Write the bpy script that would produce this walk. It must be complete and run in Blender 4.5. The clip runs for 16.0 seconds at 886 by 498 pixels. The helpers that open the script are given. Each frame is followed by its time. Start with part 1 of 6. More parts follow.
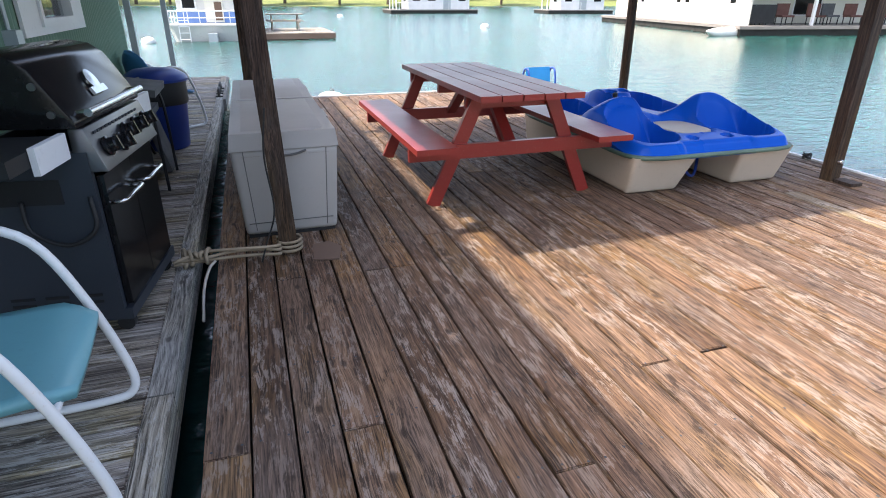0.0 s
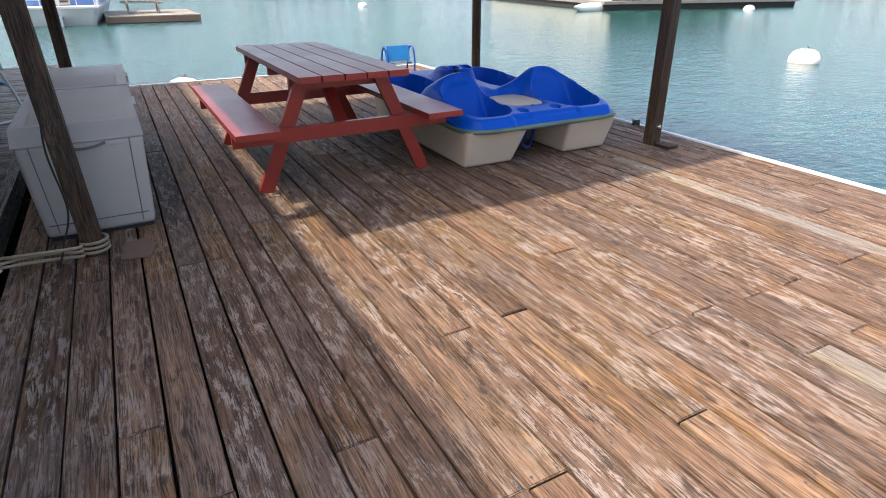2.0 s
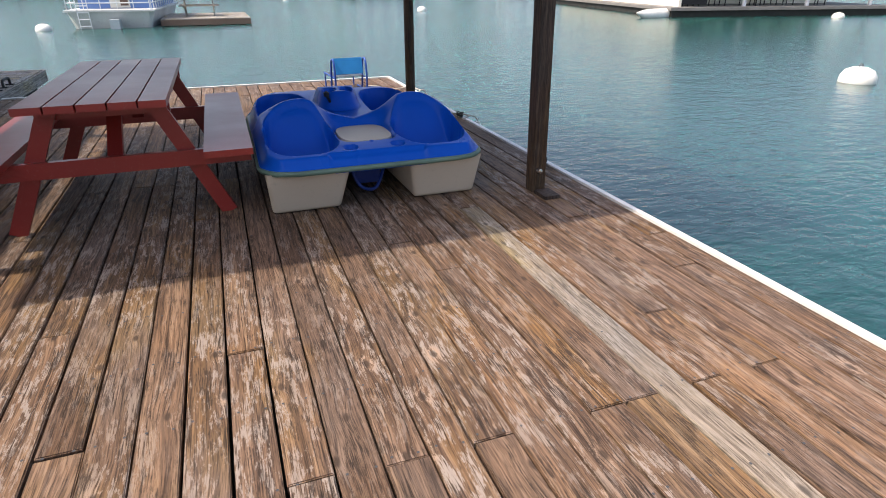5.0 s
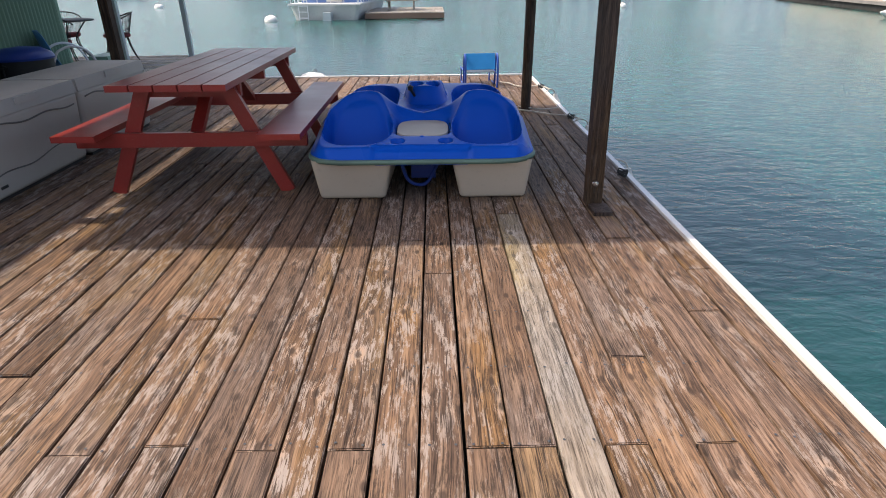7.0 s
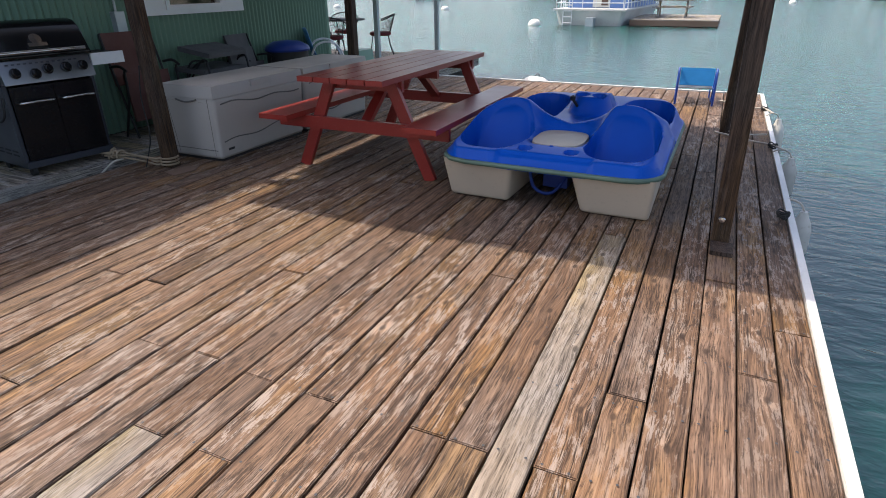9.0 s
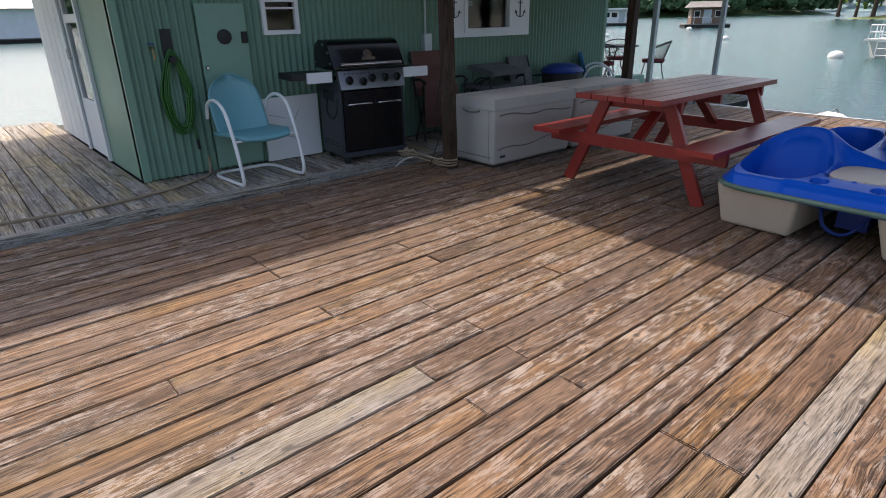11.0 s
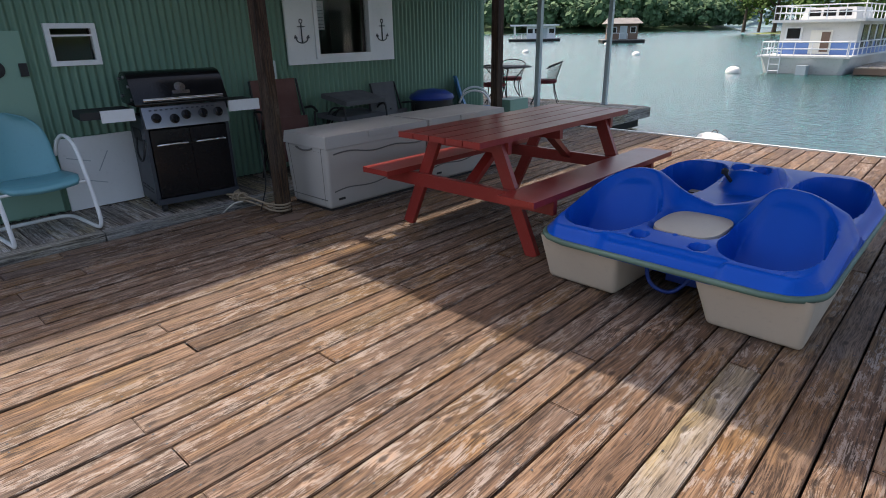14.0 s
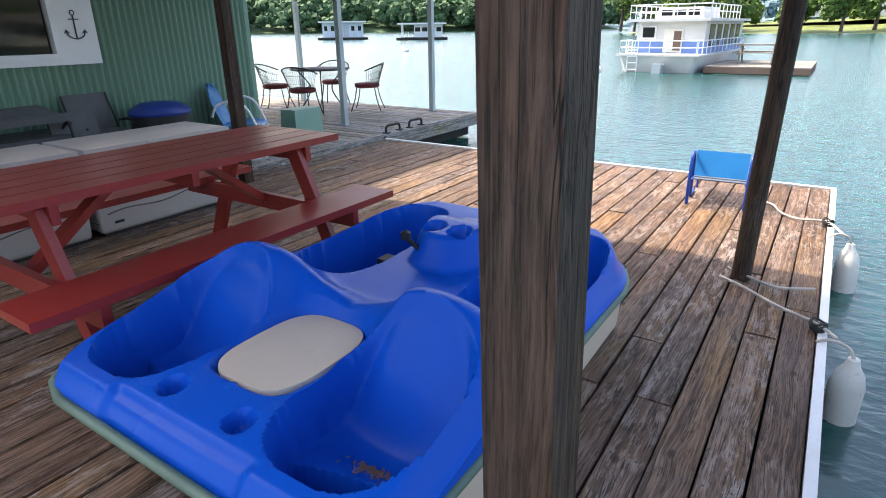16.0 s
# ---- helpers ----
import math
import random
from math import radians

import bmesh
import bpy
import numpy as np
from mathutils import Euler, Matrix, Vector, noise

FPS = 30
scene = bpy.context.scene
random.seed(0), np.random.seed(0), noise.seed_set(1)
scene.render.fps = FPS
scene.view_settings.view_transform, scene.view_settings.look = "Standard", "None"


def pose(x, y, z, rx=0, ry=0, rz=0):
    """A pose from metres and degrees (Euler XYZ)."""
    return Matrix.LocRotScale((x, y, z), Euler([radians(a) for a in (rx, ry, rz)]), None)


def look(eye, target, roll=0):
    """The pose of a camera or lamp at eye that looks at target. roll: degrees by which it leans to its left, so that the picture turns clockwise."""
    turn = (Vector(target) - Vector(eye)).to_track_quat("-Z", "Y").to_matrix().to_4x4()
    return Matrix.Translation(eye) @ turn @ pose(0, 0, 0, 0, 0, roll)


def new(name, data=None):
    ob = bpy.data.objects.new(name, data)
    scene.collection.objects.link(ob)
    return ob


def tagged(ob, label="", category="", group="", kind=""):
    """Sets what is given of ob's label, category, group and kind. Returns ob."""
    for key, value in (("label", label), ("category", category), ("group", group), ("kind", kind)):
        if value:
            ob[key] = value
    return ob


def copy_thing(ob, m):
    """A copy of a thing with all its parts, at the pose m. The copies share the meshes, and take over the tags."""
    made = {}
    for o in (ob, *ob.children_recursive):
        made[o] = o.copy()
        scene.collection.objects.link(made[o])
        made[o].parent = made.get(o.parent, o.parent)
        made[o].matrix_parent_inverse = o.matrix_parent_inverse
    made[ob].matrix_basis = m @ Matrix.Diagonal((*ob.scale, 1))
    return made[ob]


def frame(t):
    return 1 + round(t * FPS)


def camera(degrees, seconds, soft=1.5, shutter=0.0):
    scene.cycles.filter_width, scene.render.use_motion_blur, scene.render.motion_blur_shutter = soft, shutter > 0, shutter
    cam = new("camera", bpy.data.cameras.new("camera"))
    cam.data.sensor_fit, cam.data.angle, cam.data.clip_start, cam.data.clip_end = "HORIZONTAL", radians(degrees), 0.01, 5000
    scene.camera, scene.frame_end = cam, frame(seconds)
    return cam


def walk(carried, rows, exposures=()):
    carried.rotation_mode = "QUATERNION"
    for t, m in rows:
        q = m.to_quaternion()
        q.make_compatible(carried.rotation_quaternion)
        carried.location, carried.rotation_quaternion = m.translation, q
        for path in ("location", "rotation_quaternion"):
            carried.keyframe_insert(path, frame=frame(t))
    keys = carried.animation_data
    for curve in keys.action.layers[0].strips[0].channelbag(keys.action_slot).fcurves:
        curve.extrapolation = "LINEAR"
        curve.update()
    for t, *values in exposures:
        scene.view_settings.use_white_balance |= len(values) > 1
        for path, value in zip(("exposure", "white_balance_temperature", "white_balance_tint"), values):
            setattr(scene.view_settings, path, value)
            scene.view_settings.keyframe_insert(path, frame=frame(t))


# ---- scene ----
cam = camera(75.2, 16.0, 1.0)
METRES, EYE, TILT, LEAN, TURN = 8.65, 1.376, 0.0, 0.0, -18.0
ROWS = [
    (0.0, 0.0, 0.0, 0.0, 0.06, -23.62, -0.15),
    (0.5, 0.0013, -0.0017, 0.0019, -2.93, -23.38, -0.13),
    (1.0, 0.0039, -0.0013, 0.0032, -5.6, -23.75, -0.07),
    (1.5, 0.0199, 0.001, -0.0003, -8.11, -24.28, 0.06),
    (2.0, 0.0517, -0.0034, -0.0011, -10.51, -25.44, 0.15),
    (2.5, 0.0861, 0.0022, -0.0043, -12.28, -26.35, 0.19),
    (3.0, 0.1228, 0.0174, -0.0006, -11.95, -26.65, 0.17),
    (3.5, 0.1628, 0.029, -0.0015, -11.2, -26.0, 0.07),
    (4.0, 0.2051, 0.0415, 0.0026, -10.26, -25.69, 0.06),
    (4.5, 0.242, 0.0633, 0.0036, -6.5, -25.32, 0.1),
    (7.0, 0.3837, 0.0981, 0.0024, 17.01, -25.41, 0.53),
    (7.5, 0.4189, 0.1232, 0.0042, 24.31, -25.57, 0.62),
    (8.0, 0.4484, 0.1388, 0.0029, 31.82, -25.13, 0.59),
    (8.5, 0.4652, 0.1387, 0.0049, 37.15, -24.88, 0.47),
    (9.0, 0.4791, 0.1322, 0.0071, 42.73, -24.85, 0.44),
    (9.5, 0.4886, 0.1317, 0.0062, 49.93, -24.5, 0.42),
    (10.0, 0.4869, 0.1249, 0.0042, 57.97, -23.52, 0.48),
    (12.5, 0.4895, 0.0799, -0.0011, 69.72, -21.58, 0.95),
    (13.0, 0.4841, 0.1296, 0.0001, 67.15, -21.41, 1.06),
    (13.5, 0.4764, 0.1775, 0.004, 63.83, -21.08, 1.03),
    (14.0, 0.4637, 0.229, 0.0104, 60.76, -20.77, 0.93),
    (14.5, 0.4538, 0.2887, 0.0098, 57.38, -20.3, 0.8),
    (15.0, 0.4385, 0.3495, 0.0078, 54.21, -21.08, 0.7),
    (15.5, 0.4264, 0.4109, 0.0034, 51.96, -21.08, 0.61),
    (16.0, 0.4187, 0.4739, 0.0053, 51.17, -21.05, 0.68),
]
EXPOSURE = [(t, e, 6950, 13) for t, e in ((0.0, 2.05), (1.5, 1.8), (3.5, 1.25), (7.0, 1.15), (9.0, 1.2), (10.0, 1.2), (12.5, 0.85), (13.5, 0.95), (14.5, 1.45), (16.0, 2.05))]
walk(cam, [(t, pose(0, 0, EYE, TILT, LEAN, TURN) @ pose(METRES * x, METRES * y, METRES * z, 90 + pitch, roll, yaw)) for t, x, y, z, yaw, pitch, roll in ROWS], EXPOSURE)

# ---- world, sun ----
SUN_ELEV, SUN_AZ = 57.0, 271.0
world = bpy.data.worlds.new("sky")
scene.world = world
world.use_nodes = True
wn = world.node_tree.nodes
sky = wn.new("ShaderNodeTexSky")
sky.sky_type, sky.sun_disc = "NISHITA", False
sky.sun_elevation, sky.sun_rotation = radians(SUN_ELEV), radians(SUN_AZ)
sky.air_density, sky.dust_density, sky.ozone_density = 1.0, 4.0, 1.0
wn["Background"].inputs["Strength"].default_value = 0.15
world.node_tree.links.new(sky.outputs[0], wn["Background"].inputs["Color"])
sun_data = bpy.data.lights.new("sun", "SUN")
sun_data.energy, sun_data.angle, sun_data.color = 2.15, radians(0.8), (1.0, 0.93, 0.82)
sun = new("sun", sun_data)
toward = Vector((math.sin(radians(SUN_AZ)) * math.cos(radians(SUN_ELEV)), math.cos(radians(SUN_AZ)) * math.cos(radians(SUN_ELEV)), math.sin(radians(SUN_ELEV))))
sun.matrix_world = look(toward * 60, (0, 0, 0))


# ---- materials ----
class Nodes:
    """A short way to write node materials."""

    def __init__(self, name):
        self.mat = bpy.data.materials.new(name)
        self.mat.use_nodes = True
        self.tree = self.mat.node_tree
        self.bsdf = self.tree.nodes["Principled BSDF"]

    def add(self, kind, **values):
        n = self.tree.nodes.new("ShaderNode" + kind)
        for k, v in values.items():
            if k in n.inputs:
                n.inputs[k].default_value = v
        return n

    def link(self, a, b):
        self.tree.links.new(a, b)

    def coords(self, scale=(1, 1, 1), shift=True):
        tc = self.add("TexCoord")
        mp = self.add("Mapping")
        mp.inputs["Scale"].default_value = scale
        self.link(tc.outputs["Object"], mp.inputs["Vector"])
        if shift:
            info = self.add("ObjectInfo")
            mul = self.add("VectorMath")
            mul.operation = "SCALE"
            mul.inputs[0].default_value = (37.0, 61.0, 23.0)
            self.link(info.outputs["Random"], mul.inputs["Scale"])
            self.link(mul.outputs[0], mp.inputs["Location"])
        return mp.outputs[0]

    def noise(self, vec, scale, detail=4, rough=0.55, distortion=0.0):
        n = self.add("TexNoise")
        n.inputs["Scale"].default_value, n.inputs["Detail"].default_value = scale, detail
        n.inputs["Roughness"].default_value, n.inputs["Distortion"].default_value = rough, distortion
        self.link(vec, n.inputs["Vector"])
        return n.outputs["Fac"]

    def ramp(self, fac, stops):
        r = self.add("ValToRGB")
        e = r.color_ramp.elements
        while len(e) < len(stops):
            e.new(0.5)
        for el, (p, c) in zip(e, stops):
            el.position, el.color = p, (*c, 1) if len(c) == 3 else c
        self.link(fac, r.inputs[0])
        return r.outputs[0]

    def mix(self, fac, a, b, mode="MIX"):
        m = self.add("MixRGB")
        m.blend_type = mode
        for sock, v in zip(m.inputs, (fac, a, b)):
            if isinstance(v, (int, float)):
                sock.default_value = v
            elif isinstance(v, tuple):
                sock.default_value = (*v, 1)
            else:
                self.link(v, sock)
        return m.outputs[0]

    def bump(self, height, strength=0.3, dist=0.01):
        b = self.add("Bump")
        b.inputs["Strength"].default_value, b.inputs["Distance"].default_value = strength, dist
        self.link(height, b.inputs["Height"])
        self.link(b.outputs[0], self.bsdf.inputs["Normal"])

    def done(self, color=None, rough=0.6, metal=0.0, spec=None):
        if color is not None:
            if isinstance(color, tuple):
                self.bsdf.inputs["Base Color"].default_value = (*color, 1)
            else:
                self.link(color, self.bsdf.inputs["Base Color"])
        if isinstance(rough, (int, float)):
            self.bsdf.inputs["Roughness"].default_value = rough
        else:
            self.link(rough, self.bsdf.inputs["Roughness"])
        self.bsdf.inputs["Metallic"].default_value = metal
        if spec is not None:
            self.bsdf.inputs["Specular IOR Level"].default_value = spec
        return self.mat


def wood(name, dark, mid, light, along="y", grey=(0.2, 0.18, 0.165), wear=0.5, stain=0.5, rough=0.75):
    """Weathered sawn timber: fine grain that bends round knots, flaking pale patches, cracks and dark stains."""
    n = Nodes(name)
    p = n.coords()

    def stretch(vec, k):
        m = n.add("VectorMath")
        m.operation = "MULTIPLY"
        n.link(vec, m.inputs[0])
        m.inputs[1].default_value = {"x": (k, 1, 1), "y": (1, k, 1), "z": (1, 1, k)}[along]
        return m.outputs[0]

    knots = n.add("TexVoronoi")
    knots.inputs["Scale"].default_value = 4.0
    knots.voronoi_dimensions = "3D" if along == "z" else "2D"
    n.link(stretch(p, 0.5), knots.inputs["Vector"])
    dist = knots.outputs["Distance"]
    side = {"x": (0, 0.014, 0), "y": (0.014, 0, 0), "z": (0.014, 0.014, 0)}[along]
    bend = n.mix(1.0, n.ramp(dist, [(0.04, (1, 1, 1)), (0.16, (0.45, 0.45, 0.45)), (0.34, (0, 0, 0))]), side, "MULTIPLY")
    sway = n.mix(1.0, n.noise(stretch(p, 0.3), 2.2, 2), tuple(c * 2.0 for c in side), "MULTIPLY")
    q = n.add("VectorMath")
    q.operation = "ADD"
    n.link(p, q.inputs[0])
    n.link(n.mix(1.0, bend, sway, "ADD"), q.inputs[1])
    q = q.outputs[0]
    fine = n.noise(stretch(q, 0.045), 210, 3, 0.65)
    rings = n.noise(stretch(q, 0.026), 62, 3, 0.55, 0.5)
    base = n.ramp(rings, [(0.36, dark), (0.5, mid), (0.64, light)])
    base = n.mix(1.0, base, n.ramp(fine, [(0.36, (0.42, 0.4, 0.38)), (0.47, (0.95, 0.95, 0.95)), (0.64, (1.3, 1.28, 1.25))]), "MULTIPLY")
    info = n.add("ObjectInfo")
    rnd = info.outputs["Random"]
    tone = n.ramp(rnd, [(0.0, (0.66, 0.6, 0.56)), (0.3, (0.95, 0.9, 0.85)), (0.55, (1.3, 1.18, 1.0)), (0.78, (0.82, 0.8, 0.8)), (1.0, (1.15, 1.1, 1.08))])
    base = n.mix(1.0, base, tone, "MULTIPLY")
    greyed = n.ramp(n.noise(p, 1.3, 3), [(0.45, (0, 0, 0)), (0.68, (0.6, 0.6, 0.6))])
    base = n.mix(greyed, base, n.mix(1.0, grey, n.ramp(fine, [(0.38, (0.5, 0.5, 0.5)), (0.62, (1.3, 1.3, 1.3))]), "MULTIPLY"))
    gold = n.ramp(n.noise(stretch(p, 0.3), 2.6, 4, 0.6), [(0.52, (0, 0, 0)), (0.62, (0.8, 0.8, 0.8))])
    base = n.mix(gold, base, n.mix(1.0, base, (1.16, 1.07, 0.72), "MULTIPLY"))
    # flaked-off stain: ragged pale patches broken up by the grain
    flake = n.ramp(n.noise(stretch(q, 0.24), 24, 9, 0.78), [(0.512, (0, 0, 0)), (0.54, (1, 1, 1))])
    flake = n.mix(1.0, flake, n.ramp(fine, [(0.4, (0, 0, 0)), (0.49, (1, 1, 1))]), "MULTIPLY")
    zone = n.ramp(n.noise(stretch(p, 0.35), 1.8, 3), [(0.4, (0.05, 0.05, 0.05)), (0.6, (1, 1, 1))])
    flake = n.mix(1.0, flake, zone, "MULTIPLY")
    base = n.mix(n.mix(wear, (0, 0, 0), flake), base, tuple(min(1, c * 0.75 + sum(light) / 3 * 0.85 + 0.03) for c in light))
    dirt = n.ramp(n.noise(stretch(p, 0.26), 12, 8, 0.76), [(0.54, (0, 0, 0)), (0.585, (1, 1, 1))])
    dirt = n.mix(1.0, dirt, n.ramp(fine, [(0.46, (1, 1, 1)), (0.58, (0.2, 0.2, 0.2))]), "MULTIPLY")
    base = n.mix(n.mix(stain, (0, 0, 0), dirt), base, tuple(c * 0.4 for c in dark))
    crack = n.ramp(n.noise(stretch(q, 0.022), 34, 3, 0.55), [(0.487, (0, 0, 0)), (0.497, (1, 1, 1)), (0.503, (1, 1, 1)), (0.513, (0, 0, 0))])
    some = n.ramp(n.noise(stretch(p, 0.3), 4.0, 3), [(0.46, (0, 0, 0)), (0.56, (0.9, 0.9, 0.9))])
    crack = n.mix(1.0, crack, some, "MULTIPLY")
    base = n.mix(crack, base, tuple(c * 0.3 for c in dark))
    halo = n.ramp(dist, [(0.05, (0, 0, 0)), (0.075, (0.9, 0.9, 0.9)), (0.17, (0, 0, 0))])
    base = n.mix(n.mix(1.0, halo, flake, "MULTIPLY"), base, tuple(min(1, c * 1.7) for c in light))
    core = n.ramp(dist, [(0.03, (0.8, 0.8, 0.8)), (0.062, (0, 0, 0))])
    base = n.mix(core, base, tuple(c * 0.5 for c in dark))
    n.bump(n.mix(0.5, n.mix(0.5, fine, rings), n.mix(1.0, (1, 1, 1), crack, "SUBTRACT")), 0.8, 0.006)
    return n.done(base, rough, spec=0.3)


def paint(name, color, rough=0.5, wear=0.12, scale=6.0, bump=0.05, metal=0.0, dirt=None):
    """A painted or moulded surface with slight unevenness and dirt."""
    n = Nodes(name)
    v = n.coords()
    big = n.noise(v, scale * 0.4, 4)
    small = n.noise(v, scale * 9, 5, 0.65)
    base = n.mix(n.ramp(big, [(0.35, (0, 0, 0)), (0.7, (1, 1, 1))]), color, tuple(c * (1 - wear) for c in color))
    d = dirt if dirt else tuple(c * 0.55 + 0.02 for c in color)
    spots = n.ramp(small, [(0.58, (0, 0, 0)), (0.72, (1, 1, 1))])
    base = n.mix(n.mix(min(1.0, wear * 2.5), (0, 0, 0), spots), base, d)
    n.bump(small, bump, 0.004)
    r = n.ramp(big, [(0.3, (rough * 0.85,) * 3), (0.7, (min(1, rough * 1.15),) * 3)])
    return n.done(base, r, metal)


M = {}
M["deck"] = wood("dock_wood", (0.068, 0.042, 0.029), (0.135, 0.084, 0.055), (0.198, 0.133, 0.092), "y", (0.145, 0.108, 0.09), 0.85, 0.8)
M["deck_new"] = wood("bleached_wood", (0.125, 0.106, 0.09), (0.19, 0.167, 0.147), (0.24, 0.215, 0.192), "y", (0.2, 0.18, 0.165), 0.3, 0.2)
M["porch"] = wood("grey_porch_wood", (0.1, 0.085, 0.075), (0.27, 0.24, 0.215), (0.42, 0.39, 0.36), "x", (0.33, 0.31, 0.3), 0.4, 0.5)
M["beam"] = wood("grey_beam_wood", (0.1, 0.09, 0.08), (0.24, 0.23, 0.21), (0.36, 0.35, 0.33), "y", (0.28, 0.28, 0.28), 0.4, 0.4)
M["post"] = wood("brown_post_wood", (0.02, 0.012, 0.009), (0.05, 0.029, 0.02), (0.085, 0.05, 0.035), "z", (0.075, 0.058, 0.048), 0.3, 0.5)
M["post_grey"] = wood("grey_brown_post_wood", (0.02, 0.012, 0.009), (0.043, 0.027, 0.02), (0.065, 0.044, 0.035), "z", (0.058, 0.05, 0.044), 0.3, 0.5)
M["dark_under"] = paint("dark_float", (0.02, 0.02, 0.018), 0.9)
M["white_edge"] = paint("white_edge_vinyl", (0.72, 0.72, 0.7), 0.45, 0.18, 5)
M["red"] = paint("red_table_paint", (0.27, 0.027, 0.021), 0.33, 0.16, 5, 0.12, dirt=(0.3, 0.1, 0.085))
M["blue"] = paint("blue_plastic", (0.0, 0.078, 0.47), 0.3, 0.08, 4, 0.02, dirt=(0.004, 0.075, 0.4))
M["beige"] = paint("beige_plastic", (0.56, 0.47, 0.37), 0.5, 0.1, 3, 0.03)
M["rub"] = paint("green_grey_rub_rail", (0.1, 0.17, 0.13), 0.55, 0.3, 8)
M["box"] = paint("grey_box_plastic", (0.39, 0.365, 0.335), 0.6, 0.06, 3, 0.06)
M["box_lid"] = paint("grey_lid_plastic", (0.41, 0.39, 0.365), 0.6, 0.08, 3, 0.06)
M["groove"] = paint("dark_groove", (0.12, 0.115, 0.11), 0.7)
M["siding"] = paint("green_corrugated_metal", (0.15, 0.265, 0.195), 0.42, 0.12, 1.5, 0.02, 0.0, (0.13, 0.24, 0.17))
M["green_flat"] = paint("green_flat_paint", (0.16, 0.29, 0.21), 0.5, 0.1, 2)
M["hatch"] = paint("green_hatch_paint", (0.2, 0.34, 0.27), 0.45, 0.08, 2)
M["white"] = paint("white_paint", (0.74, 0.75, 0.76), 0.5, 0.1, 3)
M["lightblue"] = paint("pale_blue_white_paint", (0.55, 0.64, 0.72), 0.5, 0.12, 4)
M["steelpost"] = paint("grey_galvanised_steel", (0.42, 0.47, 0.5), 0.4, 0.15, 5, 0.02, 0.3)
M["black"] = paint("black_enamel", (0.008, 0.008, 0.009), 0.18, 0.1, 5, 0.02)
M["charcoal"] = paint("charcoal_sheet_steel", (0.035, 0.042, 0.055), 0.42, 0.12, 4, 0.02, 0.2)
M["blackmat"] = paint("black_plastic", (0.012, 0.012, 0.013), 0.6, 0.2, 6)
M["chrome"] = paint("polished_steel", (0.7, 0.7, 0.7), 0.2, 0.1, 9, 0.01, 1.0)
M["steel"] = paint("brushed_steel", (0.2, 0.2, 0.21), 0.36, 0.12, 9, 0.02, 0.9)
M["whitetube"] = paint("white_enamel_tube", (0.75, 0.75, 0.74), 0.35, 0.12, 8, 0.02, 0.0, (0.45, 0.33, 0.22))
M["aqua"] = paint("aqua_chair_enamel", (0.13, 0.34, 0.38), 0.35, 0.1, 4, 0.02)
M["aqua_dark"] = paint("teal_chair_enamel", (0.05, 0.2, 0.42), 0.35, 0.1, 4, 0.02)
M["hose"] = paint("green_hose", (0.02, 0.12, 0.015), 0.4, 0.3, 20)
M["rope"] = paint("tan_rope", (0.32, 0.25, 0.17), 0.9, 0.3, 25, 0.5)
M["ropewhite"] = paint("white_rope", (0.52, 0.48, 0.42), 0.9, 0.3, 25, 0.5)
M["ropeblack"] = paint("black_rope", (0.02, 0.02, 0.02), 0.8, 0.2, 25, 0.4)
M["fender"] = paint("white_fender_vinyl", (0.6, 0.58, 0.53), 0.4, 0.3, 4, 0.03, 0.0, (0.3, 0.26, 0.18))
M["buoy"] = paint("white_buoy", (0.78, 0.77, 0.72), 0.45, 0.2, 3)
M["bluebin"] = paint("navy_bin_plastic", (0.008, 0.035, 0.22), 0.4, 0.12, 3)
M["brown_sling"] = paint("brown_sling_fabric", (0.13, 0.055, 0.045), 0.85, 0.15, 14, 0.3)
M["grey_sling"] = paint("grey_sling_fabric", (0.1, 0.1, 0.105), 0.85, 0.15, 14, 0.3)
M["bluecloth"] = paint("bright_blue_sling", (0.01, 0.27, 0.68), 0.7, 0.12, 14, 0.2)
M["bluetube"] = paint("blue_tube", (0.01, 0.06, 0.33), 0.35, 0.1, 6)
M["wicker"] = paint("black_wrought_iron", (0.018, 0.018, 0.02), 0.75, 0.2, 10)
M["redcushion"] = paint("dark_red_cushion", (0.15, 0.02, 0.025), 0.85, 0.2, 10, 0.2)
M["boatwhite"] = paint("chalky_white_hull", (0.62, 0.62, 0.6), 0.5, 0.22, 1.2, 0.02, 0.0, (0.34, 0.32, 0.28))
M["boatblue"] = paint("blue_hull_stripe", (0.13, 0.24, 0.52), 0.4, 0.12, 2)
M["roofwhite"] = paint("white_metal_roof", (0.75, 0.75, 0.74), 0.45, 0.08, 1)
M["roofgrey"] = paint("grey_shingle_roof", (0.2, 0.19, 0.18), 0.85, 0.2, 3)
M["interior"] = paint("dim_interior_board", (0.06, 0.05, 0.042), 0.8)
M["cream"] = paint("cream_siding", (0.72, 0.7, 0.62), 0.6, 0.08, 1)
M["brownhut"] = paint("brown_hut_boards", (0.17, 0.11, 0.08), 0.8, 0.2, 2)
M["paper"] = paint("white_notice_paper", (0.7, 0.7, 0.68), 0.8)
M["ink"] = paint("dark_grey_ink", (0.04, 0.045, 0.055), 0.7)
M["brass"] = paint("brass_fitting", (0.35, 0.27, 0.14), 0.4, 0.2, 20, 0.05, 0.8)
M["shingle_wood"] = paint("unpainted_soffit_board", (0.25, 0.22, 0.18), 0.8)


